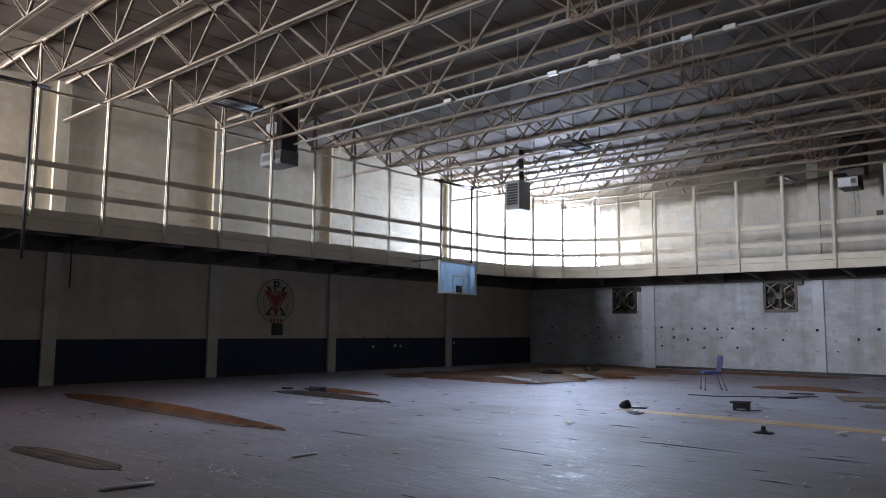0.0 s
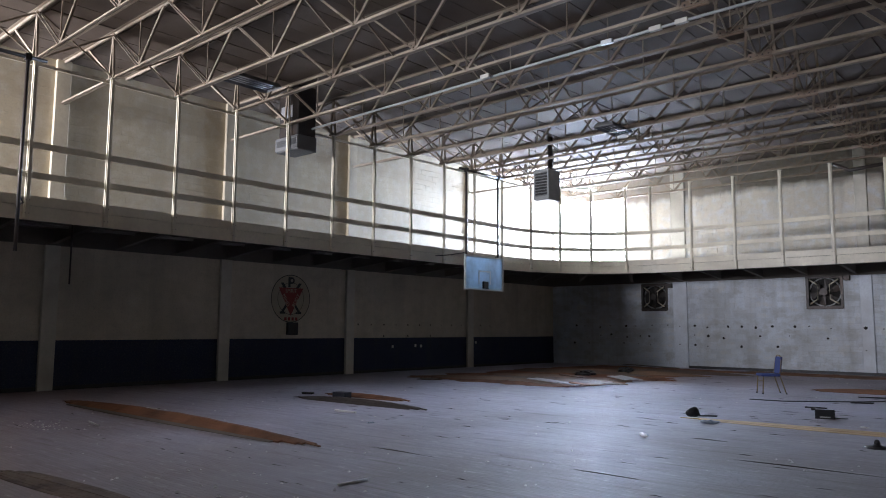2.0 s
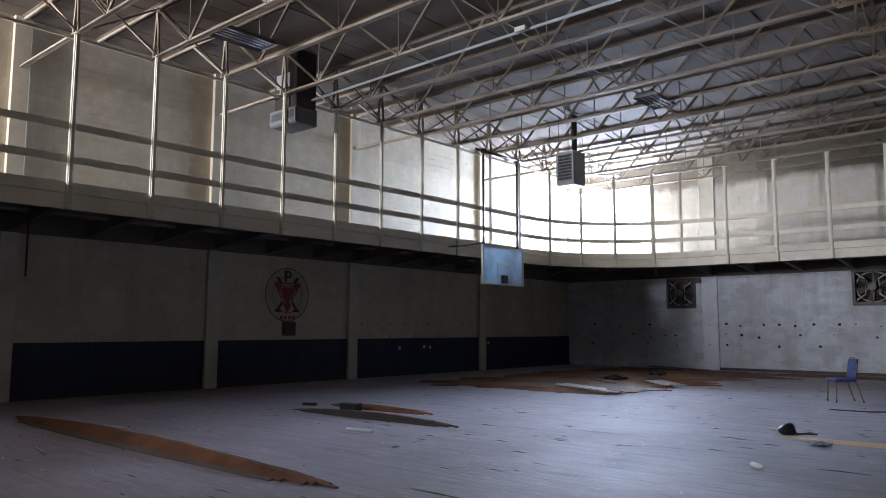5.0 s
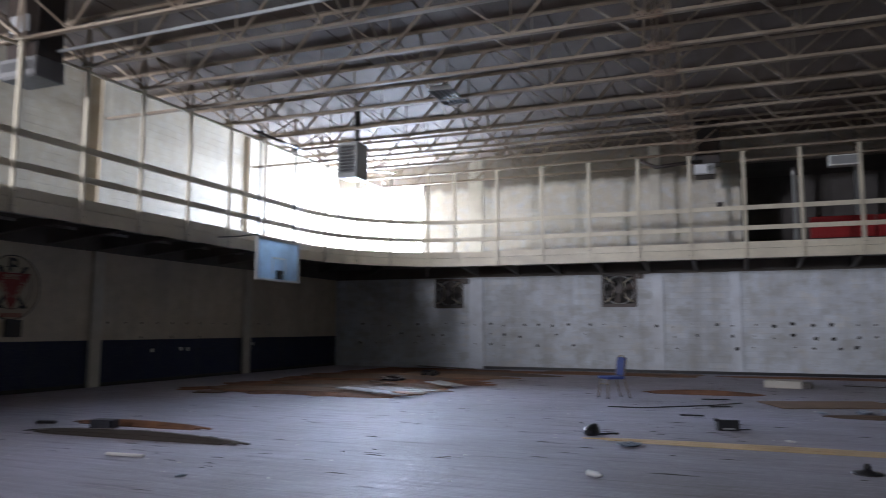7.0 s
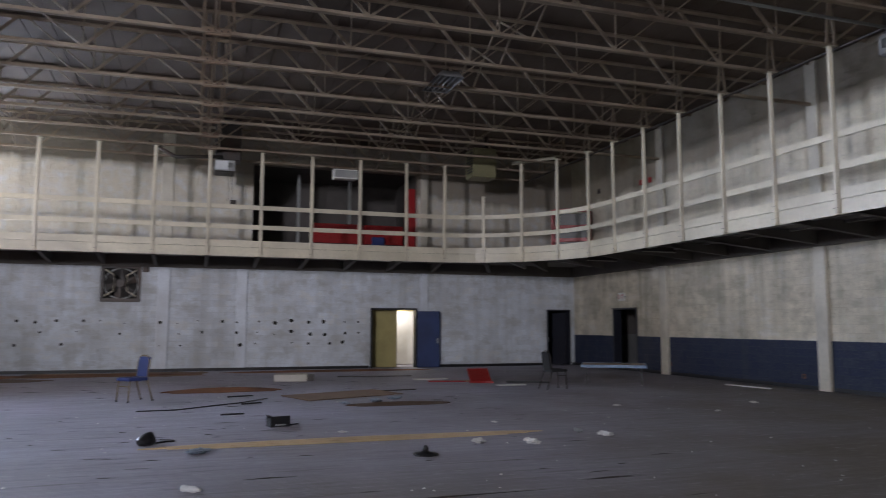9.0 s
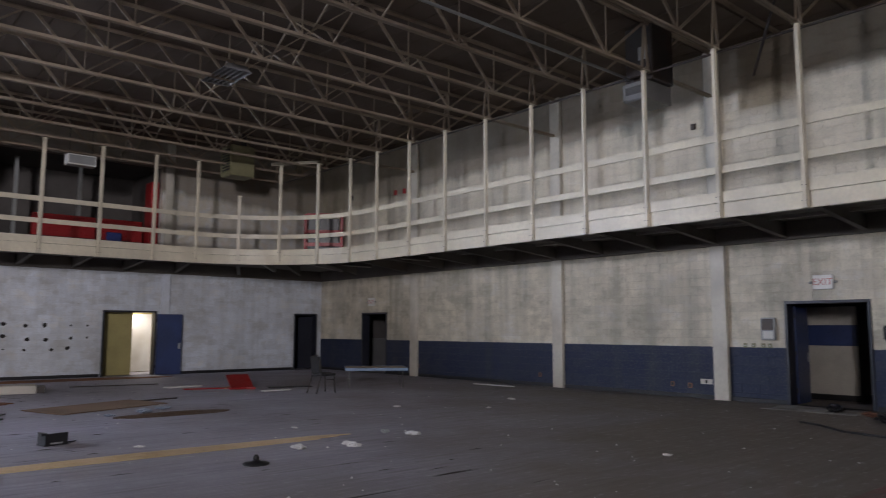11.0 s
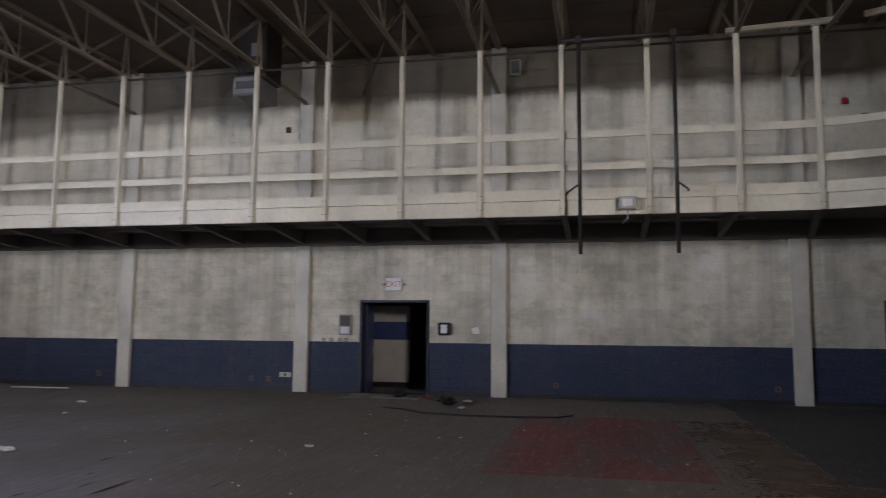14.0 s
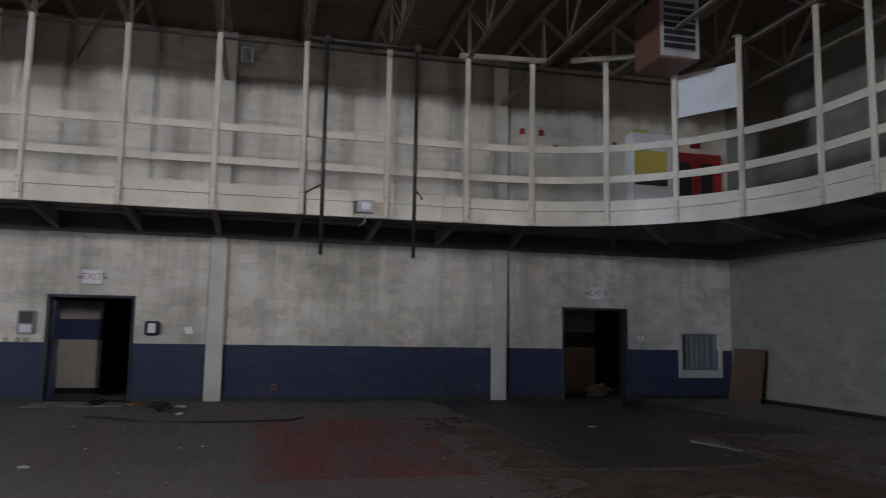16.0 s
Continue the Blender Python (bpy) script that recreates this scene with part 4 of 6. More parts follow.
for y, z, c in ((11.9, 6.55, M_DARK_STEEL), (11.55, 6.35, M_CORRIDOR), (-0.57, 6.57, M_RED), (-1.07, 6.57, M_RED), (-1.45, 6.21, M_RED), (-3.07, 6.41, M_RED)):
    solid("wall_alarm", box(B(), W - 0.06, W - 0.003, y - 0.06, y + 0.06, z - 0.07, z + 0.07, 0.01), c, "small alarm box on the upper wall", "alarm", "wall alarms")


# ---- things on the track ----
def red_door(m, label):
    ob = thing("red_door", m, label, "door", "red track doors", "structure")
    part("door_frame", (lambda bm: (box(bm, -0.1, 0.0, -0.72, -0.62, 0, 2.24), box(bm, -0.1, 0.0, 0.62, 0.72, 0, 2.24), box(bm, -0.1, 0.0, -0.62, 0.62, 2.14, 2.24), bm)[-1])(B()), M_RED, ob)
    for s in (-1, 1):
        bm = B()
        a, b = (-0.61, -0.01) if s < 0 else (0.01, 0.61)
        box(bm, -0.07, -0.03, a, a + 0.12, 0.02, 2.12); box(bm, -0.07, -0.03, b - 0.12, b, 0.02, 2.12)
        box(bm, -0.07, -0.03, a + 0.12, b - 0.12, 0.02, 0.3); box(bm, -0.07, -0.03, a + 0.12, b - 0.12, 2.0, 2.12); box(bm, -0.07, -0.03, a + 0.12, b - 0.12, 0.95, 1.12)
        lf = part("leaf", bm, M_RED, ob)
        part("pane", box(B(), -0.055, -0.045, a + 0.12, b - 0.12, 0.3, 2.0), M_BLACK, lf, "dark glass")
    return ob


red_door(pose(W - 0.003, -5.38, DECK), "red double door with dark panes opening off the track")
ob = thing("red_rack", pose(28.05, 27.35, DECK, 0, 0, -35), "red steel gym rack standing in the far corner of the track", "rack")
for s in (-1, 1):
    for t in (-1, 1):
        part("upright", box(B(), s * 0.7 - 0.05, s * 0.7 + 0.05, t * 0.3 - 0.05, t * 0.3 + 0.05, 0, 1.95, 0.006), M_RED, ob)
for z in (0.7, 1.2, 1.85):
    part("crossbar", box(B(), -0.65, 0.65, -0.34, -0.26, z, z + 0.14, 0.006), M_RED, ob)
part("weight_tower", box(B(), -0.6, 0.6, -0.25, 0.2, 0.002, 1.8, 0.01), M_BLACK, ob)
solid("fire_sign", box(B(), W - 0.03, W - 0.003, -5.55, -5.25, 6.5, 6.72, 0.004), M_RED, "small red sign above the red door", "sign")
ob = thing("notice_board", pose(W - 0.003, -3.95, DECK), "white cabinet board with a yellow panel", "notice board")
part("body", box(B(), -0.35, 0.0, -0.56, 0.56, 0.0, 2.6, 0.01), M_WHITE, ob)
part("yellow_panel", box(B(), -0.365, -0.345, -0.42, 0.5, 1.45, 2.15, 0.003), M_YELLOW, ob, "faded yellow panel")
part("dark_slot", box(B(), -0.362, -0.345, -0.42, 0.5, 1.25, 1.44, 0.003), M_BLACK, ob)
part("carton", box(B(), -0.3, -0.05, 0.05, 0.4, 2.602, 2.7, 0.006), M_YELLOW, ob, "yellow carton on top")
p0, p1 = [(EDGE_E - RAD + (RAD + 0.06) * math.cos(radians(a)), EDGE_S + RAD + (RAD + 0.06) * math.sin(radians(a))) for a in (-48, -65)]
for y, z, c in ((23.94, 6.6, M_RED), (23.41, 6.59, M_RED), (26.8, 6.78, M_DARK_STEEL)):
    solid("wall_alarm", box(B(), W - 0.06, W - 0.003, y - 0.07, y + 0.07, z - 0.09, z + 0.09, 0.01), c, "small alarm box on the upper wall", "alarm", "wall alarms")
solid("banner_panel", bar(B(), (*p0, 6.28), (*p1, 6.28), 0.02, 0.85), M_WHITE, "pale blank panel fixed between two hanger posts", "panel")

# red padded benches in the upper room
for x0, x1, z1 in ((18.3, 20.3, 0.95), (20.35, 21.9, 0.95)):
    ob = thing("red_bench", pose((x0 + x1) / 2, N + 0.42, DECK), "red vinyl padded bench in the dark upper room", "bench", "red benches")
    w = (x1 - x0) / 2
    part("seat", box(B(), -w, w, -0.3, 0.3, 0.0, 0.5, 0.03), M_RED_PAD, ob)
    part("backrest", box(B(), -w, w, 0.3, 0.42, 0.0, z1 + 0.4, 0.03), M_RED_PAD, ob)
    part("seam", box(B(), -w + 0.02, w - 0.02, 0.285, 0.299, 0.55, 0.6), M_BLACK, ob)
solid("red_partition", box(B(), 22.0, 22.28, N + 0.31, N + 0.9, DECK, 6.9, 0.01), M_RED, "tall red painted partition end", "partition")
solid("blue_pad", box(B(), 20.6, 21.1, N + 0.45, N + 0.58, DECK + 0.5, DECK + 0.86, 0.04), M_BLUE_CLOTH, "blue foam pad propped on the red bench", "pad")
for x in (17.9, 19.9):
    solid("room_column", box(B(), x - 0.06, x + 0.06, N + 1.4, N + 1.52, DECK, 7.4, 0.008), M_GREY, "slim grey steel column in the upper room", "column", "upper room columns", "structure")


# ---- heaters and roof fittings ----
def unit_heater(m, w, dpt, h, body_mat, label, pole=0.0, face="-y", louvres=9, trim=None):
    """A hung unit heater; the louvred face is -y in its own axes."""
    ob = thing("unit_heater", m, label, "heater", "unit heaters")
    part("casing", box(B(), -w / 2, w / 2, -dpt / 2, dpt / 2, 0, h, 0.02), body_mat, ob)
    fr = B()
    for s in (-1, 1):
        box(fr, s * (w / 2 - 0.03) - 0.03, s * (w / 2 - 0.03) + 0.03, -dpt / 2 - 0.03, -dpt / 2 - 0.001, 0.03, h - 0.03)
    box(fr, -w / 2 + 0.06, w / 2 - 0.06, -dpt / 2 - 0.03, -dpt / 2 - 0.001, 0.03, 0.14); box(fr, -w / 2 + 0.06, w / 2 - 0.06, -dpt / 2 - 0.03, -dpt / 2 - 0.001, h - 0.1, h - 0.03)
    grille = part("grille_frame", fr, trim or body_mat, ob)
    part("grille_back", box(B(), -w / 2 + 0.06, w / 2 - 0.06, -dpt / 2 - 0.006, -dpt / 2 - 0.002, 0.14, h - 0.1), M_BLACK, ob)
    me = mesh_of("louvre", bar(B(), (-w / 2 + 0.06, 0, 0), (w / 2 - 0.06, 0, 0), 0.045, 0.006, (0, 0.6, 1)), trim or body_mat)
    for i in range(louvres):
        o = new("louvre", me)
        o.parent = grille
        o.location = (0, -dpt / 2 - 0.018, 0.16 + (h - 0.28) * i / (louvres - 1))
    if pole:
        part("flue", tube(B(), [(0.05, dpt * 0.2, h), (0.05, dpt * 0.2, h + pole)], 0.09, 12), M_DARK_STEEL, ob)
        for sx in (-1, 1):
            for sy in (-1, 1):
                part("hanger_rod", tube(B(), [(sx * w * 0.42, sy * dpt * 0.42, h), (sx * w * 0.42, sy * dpt * 0.42, h + pole)], 0.008, 6), M_DARK_STEEL, ob)
    return ob


unit_heater(pose(5.2, 20.75, 6.0), 0.62, 0.7, 1.08, M_GREY, "grey unit heater hung on a dark flue below the joists", 1.21)
h1 = unit_heater(pose(2.75, 11.8, 6.45), 1.0, 0.65, 0.42, M_DIM_GREY, "grey unit heater hung under a duct box by the wall", 0.0, louvres=5, trim=M_DIM_GREY)
part("duct_box", box(B(), -0.42, 0.45, -0.3, 0.32, 0.42, 1.84, 0.02), M_DARK_STEEL, h1)
part("duct_panel", box(B(), -0.32, 0.2, -0.315, -0.303, 0.95, 1.3, 0.004), M_GALV, h1, "pale panel on the duct front")
h2 = unit_heater(pose(26.75, 11.7, 6.6, 0, 0, -90), 0.6, 0.95, 0.42, M_DIM_GREY, "grey unit heater hung under a dark duct box", 0.0, louvres=5, trim=M_DIM_GREY)
part("duct_box", box(B(), -0.3, 0.4, -0.4, 0.42, 0.42, 1.69, 0.02), M_DARK_STEEL, h2)
# panel added in pale grey for the window's reflection in the duct front
part("duct_panel", box(B(), 0.05, 0.3, -0.415, -0.403, 0.9, 1.2, 0.004), M_GREY, h2, "pale panel on the duct front")
unit_heater(pose(23.75, 26.0, 6.76, 0, 0, -90), 0.75, 0.85, 1.05, M_OLIVE, "olive-drab unit heater hung in the far corner", 0.48)
unit_heater(pose(24.1, -1.68, 6.6, 0, 0, -90), 0.78, 0.95, 1.2, M_RUST, "rust-brown unit heater with pale louvres over the track curve", 0.49, louvres=8, trim=M_GALV)
h3 = unit_heater(pose(15.0, 26.7, 6.5), 0.62, 0.8, 0.4, M_DARK_STEEL, "dark unit heater with a pale front under a duct box", 0.0, louvres=5, trim=M_GREY)
part("duct_box", box(B(), -0.3, 0.5, -0.3, 0.4, 0.4, 1.79, 0.02), M_DARK_STEEL, h3)
part("front_panel", box(B(), -0.29, 0.1, -0.45, -0.435, 0.06, 0.34, 0.004), M_FLUORO, h3, "pale front panel")
for k in (0.1, 0.22):
    part("dangling_wire", tube(B(), [(k, -0.1, 0.0), (k + 0.04, -0.12, -0.5), (k + 0.02, -0.1, -0.9)], 0.008, 5), M_BLACK, h3)
solid("bent_pipe", tube(B(), [(12.7, 26.3, 7.3), (13.5, 26.2, 6.85), (14.9, 26.3, 6.98)], 0.06, 10), M_DARK_STEEL, "short bent dark pipe hung under the joists", "pipe")
solid("wall_box", box(B(), 15.3, 15.5, N - 0.07, N - 0.003, 5.85, 6.02, 0.008), M_DARK_STEEL, "small dark box on the upper wall", "control box")
for x, y, z, wd, h in ((19.15, 27.6, 6.75, 0.85, 0.34),):
    ob = thing("junction_cabinet", pose(x, y, z), "small pale metal cabinet hung near the roof", "cabinet", "roof cabinets")
    part("case", box(B(), -wd / 2, wd / 2, -0.2, 0.2, 0, h, 0.012), M_WHITE if h < 0.4 else M_GREY, ob)
    part("door", box(B(), -wd / 2 + 0.04, wd / 2 - 0.04, -0.212, -0.2, 0.04, h - 0.04, 0.004), M_GREY, ob)
    for s in (-1, 1):
        part("hanger_rod", tube(B(), [(s * wd * 0.4, 0, h), (s * wd * 0.4, 0, ROOF - z)], 0.01, 6), M_DARK_STEEL, ob)


def high_bay(x, y, turn, lift=0.0):
    ob = thing("ceiling_light", pose(x, y, CHORD - 0.02 + lift, 0, 0, turn), "dead pale fluorescent fixture hung under the joists", "ceiling light", "fluorescent fixtures")
    bm = B()
    v = [bm.verts.new(p) for p in ((-0.32, -0.6, 0), (0.32, -0.6, 0), (0.32, 0.6, 0), (-0.32, 0.6, 0), (-0.2, -0.6, 0.12), (0.2, -0.6, 0.12), (0.2, 0.6, 0.12), (-0.2, 0.6, 0.12))]
    for q in ((4, 5, 6, 7), (0, 1, 5, 4), (1, 2, 6, 5), (2, 3, 7, 6), (3, 0, 4, 7)):
        bm.faces.new([v[i] for i in q])
    part("hood", bm, M_DIM_GREY, ob)
    me = mesh_of("tube_lamp", tube(B(), [(0, -0.56, 0), (0, 0.56, 0)], 0.018), M_GREY)
    for i in range(4):
        o = new("tube_lamp", me); o.parent = ob; o.location = (-0.18 + i * 0.12, 0, 0.04)
    for yy in (-0.4, 0.4):
        part("hanger", tube(B(), [(0, yy, 0.12), (0, yy, 0.3)], 0.006, 6), M_DARK_STEEL, ob)


for x, y, lift in ((9.5, 17.65, 0), (19.5, 17.65, 0), (5.1, 8.75, 0.02)):
    high_bay(x, y, 0, lift)
cond = thing("conduit", pose(0, 11.72, CHORD - 0.05), "bright galvanised conduit slung under the joists", "conduit", kind="structure")
part("pipe", tube(B(), [(3.0, 0.25, 0), (14.0, 0, -0.01), (26.5, 0.1, 0)], 0.03, 8), M_GREY, cond)
for x in (12.6, 15.6, 14.1, 13.6, 16.4, 9.6):
    part("junction_box", box(B(), x - 0.12, x + 0.12, -0.045, 0.045, -0.05, 0.04, 0.008), M_GALV if x in (12.6, 15.6) else M_CORRIDOR, cond)


# ---- basketball frames ----
def goal_frame(m, span_w, low, label, board=False):
    """Two dark drop pipes under a top bar; own x points into the hall."""
    ob = thing("backboard_frame", m, label, "basketball frame", "basketball frames")
    part("top_bar", tube(B(), [(0, -span_w / 2 - 0.35, 0), (0, span_w / 2 + 0.35, 0)], 0.04), M_DARK_STEEL, ob)
    for s in (-1, 1):
        part("drop_pipe", tube(B(), [(0, s * span_w / 2, 0.0), (0, s * span_w / 2, low)], 0.036), M_DARK_STEEL, ob)
        part("clamp", box(B(), -0.06, 0.06, s * span_w / 2 - 0.06, s * span_w / 2 + 0.06, -0.07, 0.07, 0.01), M_DARK_STEEL, ob)
        part("stay", tube(B(), [(0, s * span_w / 2, -2.75), (-0.5, s * (span_w / 2 + 0.25), -2.82), (-1.1, s * (span_w / 2 + 0.3), -2.82)], 0.018, 6), M_DARK_STEEL, ob)
    if board:
        w = 1.0
        fr = B()
        z0, z1 = -3.97, -2.82
        for s in (-1, 1):
            box(fr, 0.05, 0.11, s * w - 0.03, s * w + 0.03, z0, z1)
        box(fr, 0.05, 0.11, -w + 0.03, w - 0.03, z0, z0 + 0.05); box(fr, 0.05, 0.11, -w + 0.03, w - 0.03, z1 - 0.05, z1)
        bf = part("board_rim", fr, M_WHITE, ob, "white board rim")
        gb = part("glass_board", box(B(), 0.075, 0.09, -w + 0.03, w - 0.03, z0 + 0.05, z1 - 0.05), M_BOARD, ob, "milky blue glass board")
        tg = B()
        for s in (-1, 1):
            box(tg, 0.091, 0.096, s * 0.3 - 0.025, s * 0.3 + 0.025, z0 + 0.2, z0 + 0.66)
        box(tg, 0.091, 0.096, -0.275, 0.275, z0 + 0.61, z0 + 0.66)
        part("target_square", tg, M_WHITE, gb)
        part("rim_plate", box(B(), 0.09, 0.17, -0.13, 0.13, z0 + 0.06, z0 + 0.3, 0.015), M_BLACK, gb, "black empty rim bracket")
    return ob


goal_frame(pose(3.98, 18.66, 6.8), 1.7, -3.9, "dark pipe frame holding a milky glass backboard without its ring", True)
goal_frame(pose(3.9, 3.55, 6.85), 1.7, -3.85, "dark empty basketball pipe frame hung by the wall")
goal_frame(pose(25.5, 3.67, 7.0, 0, 0, 180), 1.72, -4.06, "dark empty basketball pipe frame hung before the track")
solid("hanging_rod", tube(B(), [(25.2, 7.75, 8.29), (26.1, 8.96, 6.4)], 0.028), M_DARK_STEEL, "bent dark rod dangling from the roof", "rod")


# ---- wall fans ----
def wall_fan(x0, x1, z0, z1):
    w, h = x1 - x0, z1 - z0
    ob = thing("wall_fan", pose((x0 + x1) / 2, N, z0), "grimy square exhaust fan with bent pipe guards in the wall", "fan", "exhaust fans")
    part("back_plate", box(B(), -w / 2, w / 2, 0.16, 0.2, 0, h), M_HOLE, ob)
    fr = B()
    for s in (-1, 1):
        box(fr, s * w / 2 - 0.05, s * w / 2 + 0.05, -0.03, 0.2, -0.05, h + 0.05)
    box(fr, -w / 2 + 0.05, w / 2 - 0.05, -0.03, 0.2, -0.05, 0.05); box(fr, -w / 2 + 0.05, w / 2 - 0.05, -0.03, 0.2, h - 0.05, h + 0.05)
    part("frame", fr, M_DARK_STEEL, ob)
    part("shroud", tube(B(), [(w * 0.46 * math.cos(a), 0.1, h / 2 + h * 0.46 * math.sin(a)) for a in (2 * math.pi * i / 24 for i in range(25))], 0.03, 6), M_GREY, ob)
    part("motor", tube(B(), [(0, -0.12, h / 2), (0, 0.12, h / 2)], 0.13, 14), M_DARK_STEEL, ob)
    for i in range(6):
        a = 2 * math.pi * i / 6 + 0.3
        bm = B()
        c, s = math.cos(a), math.sin(a)
        vs = [bm.verts.new((r * c + q * -s, 0.09 + e, h / 2 + r * s + q * c)) for r, q, e in ((0.1, -0.06, 0), (0.44 * w, -0.12, 0.03), (0.44 * w, 0.12, -0.03), (0.1, 0.06, 0))]
        f = bm.faces.new(vs)
        r = bmesh.ops.extrude_face_region(bm, geom=[f])
        bmesh.ops.translate(bm, verts=[q for q in r["geom"] if isinstance(q, bmesh.types.BMVert)], vec=(0, 0.006, 0))
        part("blade", bm, M_DARK_STEEL, ob)
    for s in (-1, 1):
        part("guard", tube(B(), [(s * w * 0.42, -0.06, 0.12), (s * w * 0.18, -0.1, 0.3), (s * w * 0.16, -0.1, h - 0.3), (s * w * 0.42, -0.06, h - 0.1)], 0.028), M_WHITE_STEEL, ob, "pale bent pipe guard")
    part("ledge", box(B(), -w / 2 - 0.02, w / 2 + 0.02, -0.09, -0.03, -0.07, 0.0), M_DARK_STEEL, ob)
    part("switch_box", box(B(), w / 2 + 0.08, w / 2 + 0.28, -0.1, -0.002, h - 0.16, h + 0.03, 0.01), M_DARK_STEEL, ob)


wall_fan(4.6, 5.7, 2.42, 3.48)
wall_fan(11.25, 12.42, 2.42, 3.54)

# anchor holes left in the north and west walls: flat patches, the hollows' shade painted on
bm = B()
for x in [1.2 + 0.63 * i for i in range(31)]:
    for z, chance in ((1.69, 0.85), (1.3, 0.5), (0.92, 0.35)):
        if random.random() < (0.92 if 15.5 < x < 20 else chance) and not 20.3 < x < 23.3:
            r = random.choice((0.025, 0.03, 0.045, 0.06)) * (1.35 if 15.5 < x < 19.8 else 1)
            xx, zz = x + random.uniform(-0.12, 0.12), z + random.uniform(-0.06, 0.06)
            n = 7
            ring = [bm.verts.new((xx + r * random.uniform(0.7, 1.2) * math.cos(a), N - 0.0035 - (0.06 if any(p <= xx <= q for p, q in ((5.9, 6.7), (12.9, 13.5), (15.5, 16.1))) else 0), zz + r * random.uniform(0.6, 1.1) * math.sin(a))) for a in (2 * math.pi * k / n for k in range(n))]
            bm.faces.new(ring)
for y in [16.7 + 0.62 * i for i in range(13)]:
    for z, chance in ((1.69, 0.9), (1.28, 0.3), (0.9, 0.3)):
        if random.random() < chance:
            r = random.choice((0.025, 0.035))
            ring = [bm.verts.new((0.0035, y + r * math.cos(a), z + r * math.sin(a))) for a in (2 * math.pi * k / 7 for k in range(7))]
            bm.faces.new(ring)
solid("anchor_holes", bm, M_HOLE, "ragged dark anchor holes knocked into the block walls", "holes", kind="stuff")

# ---- painted emblem on the west wall ----
em_ = thing("wall_emblem", pose(0.004, 13.8, 2.49), "round painted emblem with a red triangle and dark strokes", "emblem", kind="structure")


def disc_ring(r0, r1, zx=1.0):
    bm = B()
    n = 40
    a = [bm.verts.new((0.0, r0 * math.cos(t), r0 * math.sin(t))) for t in (2 * math.pi * k / n for k in range(n))]
    b = [bm.verts.new((0.0, r1 * math.cos(t), r1 * math.sin(t))) for t in (2 * math.pi * k / n for k in range(n))]
    for k in range(n):
        bm.faces.new((a[k], b[k], b[(k + 1) % n], a[(k + 1) % n]))
    return bm


def flat(pts, x=0.0):
    bm = B()
    bm.faces.new([bm.verts.new((x, *p)) for p in pts])
    return bm


M_EMBLEM = mat("emblem_cream", (0.45, 0.38, 0.28), 0.6, dirt=(0.33, 0.27, 0.19))
M_EMBLEM_RED = mat("emblem_red", (0.24, 0.035, 0.03), 0.6)
part("field", disc_ring(0.001, 0.76), M_EMBLEM, em_)
part("outer_ring", disc_ring(0.74, 0.765), M_BLACK, em_, "", pose(0.003, 0, 0))
part("inner_ring", disc_ring(0.50, 0.515), M_BLACK, em_, "", pose(0.003, 0, 0))
for s in (-1, 1):
    part("stroke", flat([(s * 0.42, 0.5), (s * 0.30, 0.5), (-s * 0.40, -0.46), (-s * 0.30, -0.46)]), M_BLACK, em_, "", pose(0.004, 0, 0))
    part("serif", flat([(s * 0.2, -0.42), (s * 0.42, -0.42), (s * 0.42, -0.49), (s * 0.2, -0.49)]), M_BLACK, em_, "", pose(0.005, 0, 0))
part("triangle", flat([(-0.48, 0.34), (0.48, 0.34), (0.0, -0.55)]), M_EMBLEM_RED, em_, "", pose(0.006, 0, 0))
part("crest_stem", flat([(-0.12, 0.36), (-0.03, 0.36), (-0.03, 0.7), (-0.12, 0.7)]), M_BLACK, em_, "", pose(0.007, 0, 0))
part("crest_bow", disc_ring(0.05, 0.11), M_BLACK, em_, "", pose(0.0075, 0.02, 0.58))
letters("SPIRIT", 0.17, M_EMBLEM, em_, pose(0.01, 0, 0.24, 90, 0, 90))
letters("MIND", 0.17, M_EMBLEM, em_, pose(0.01, -0.2, -0.06, 90, 0, 90) @ pose(0, 0, 0, 0, 0, -62))
letters("BODY", 0.17, M_EMBLEM, em_, pose(0.01, 0.2, -0.06, 90, 0, 90) @ pose(0, 0, 0, 0, 0, 62))
for i in range(4):
    y = -0.24 + i * 0.14
    part("word_bar", flat([(y, -0.7), (y + 0.09, -0.7), (y + 0.09, -0.6), (y, -0.6)]), M_EMBLEM_RED, em_, "", pose(0.008, 0, 0))
ob = thing("scoreboard_socket", pose(0.002, 13.84, 1.33), "black wall box under the painted emblem", "control box")
part("case", box(B(), 0, 0.12, -0.2, 0.2, 0, 0.4, 0.012), M_BLACK, ob)
part("cover", box(B(), 0.12, 0.13, -0.02, 0.17, 0.05, 0.35, 0.004), M_DARK_STEEL, ob)
for y, z in ((18.4, 0.9), (19.6, 0.92), (19.9, 0.9), (23.2, 1.0)):
    solid("paint_chip", box(B(), 0.0005, 0.004, y - 0.05, y + 0.05, z - 0.05, z + 0.05), M_WHITE, "chipped pale spot in the navy paint", "paint chip", "paint chips", "structure")

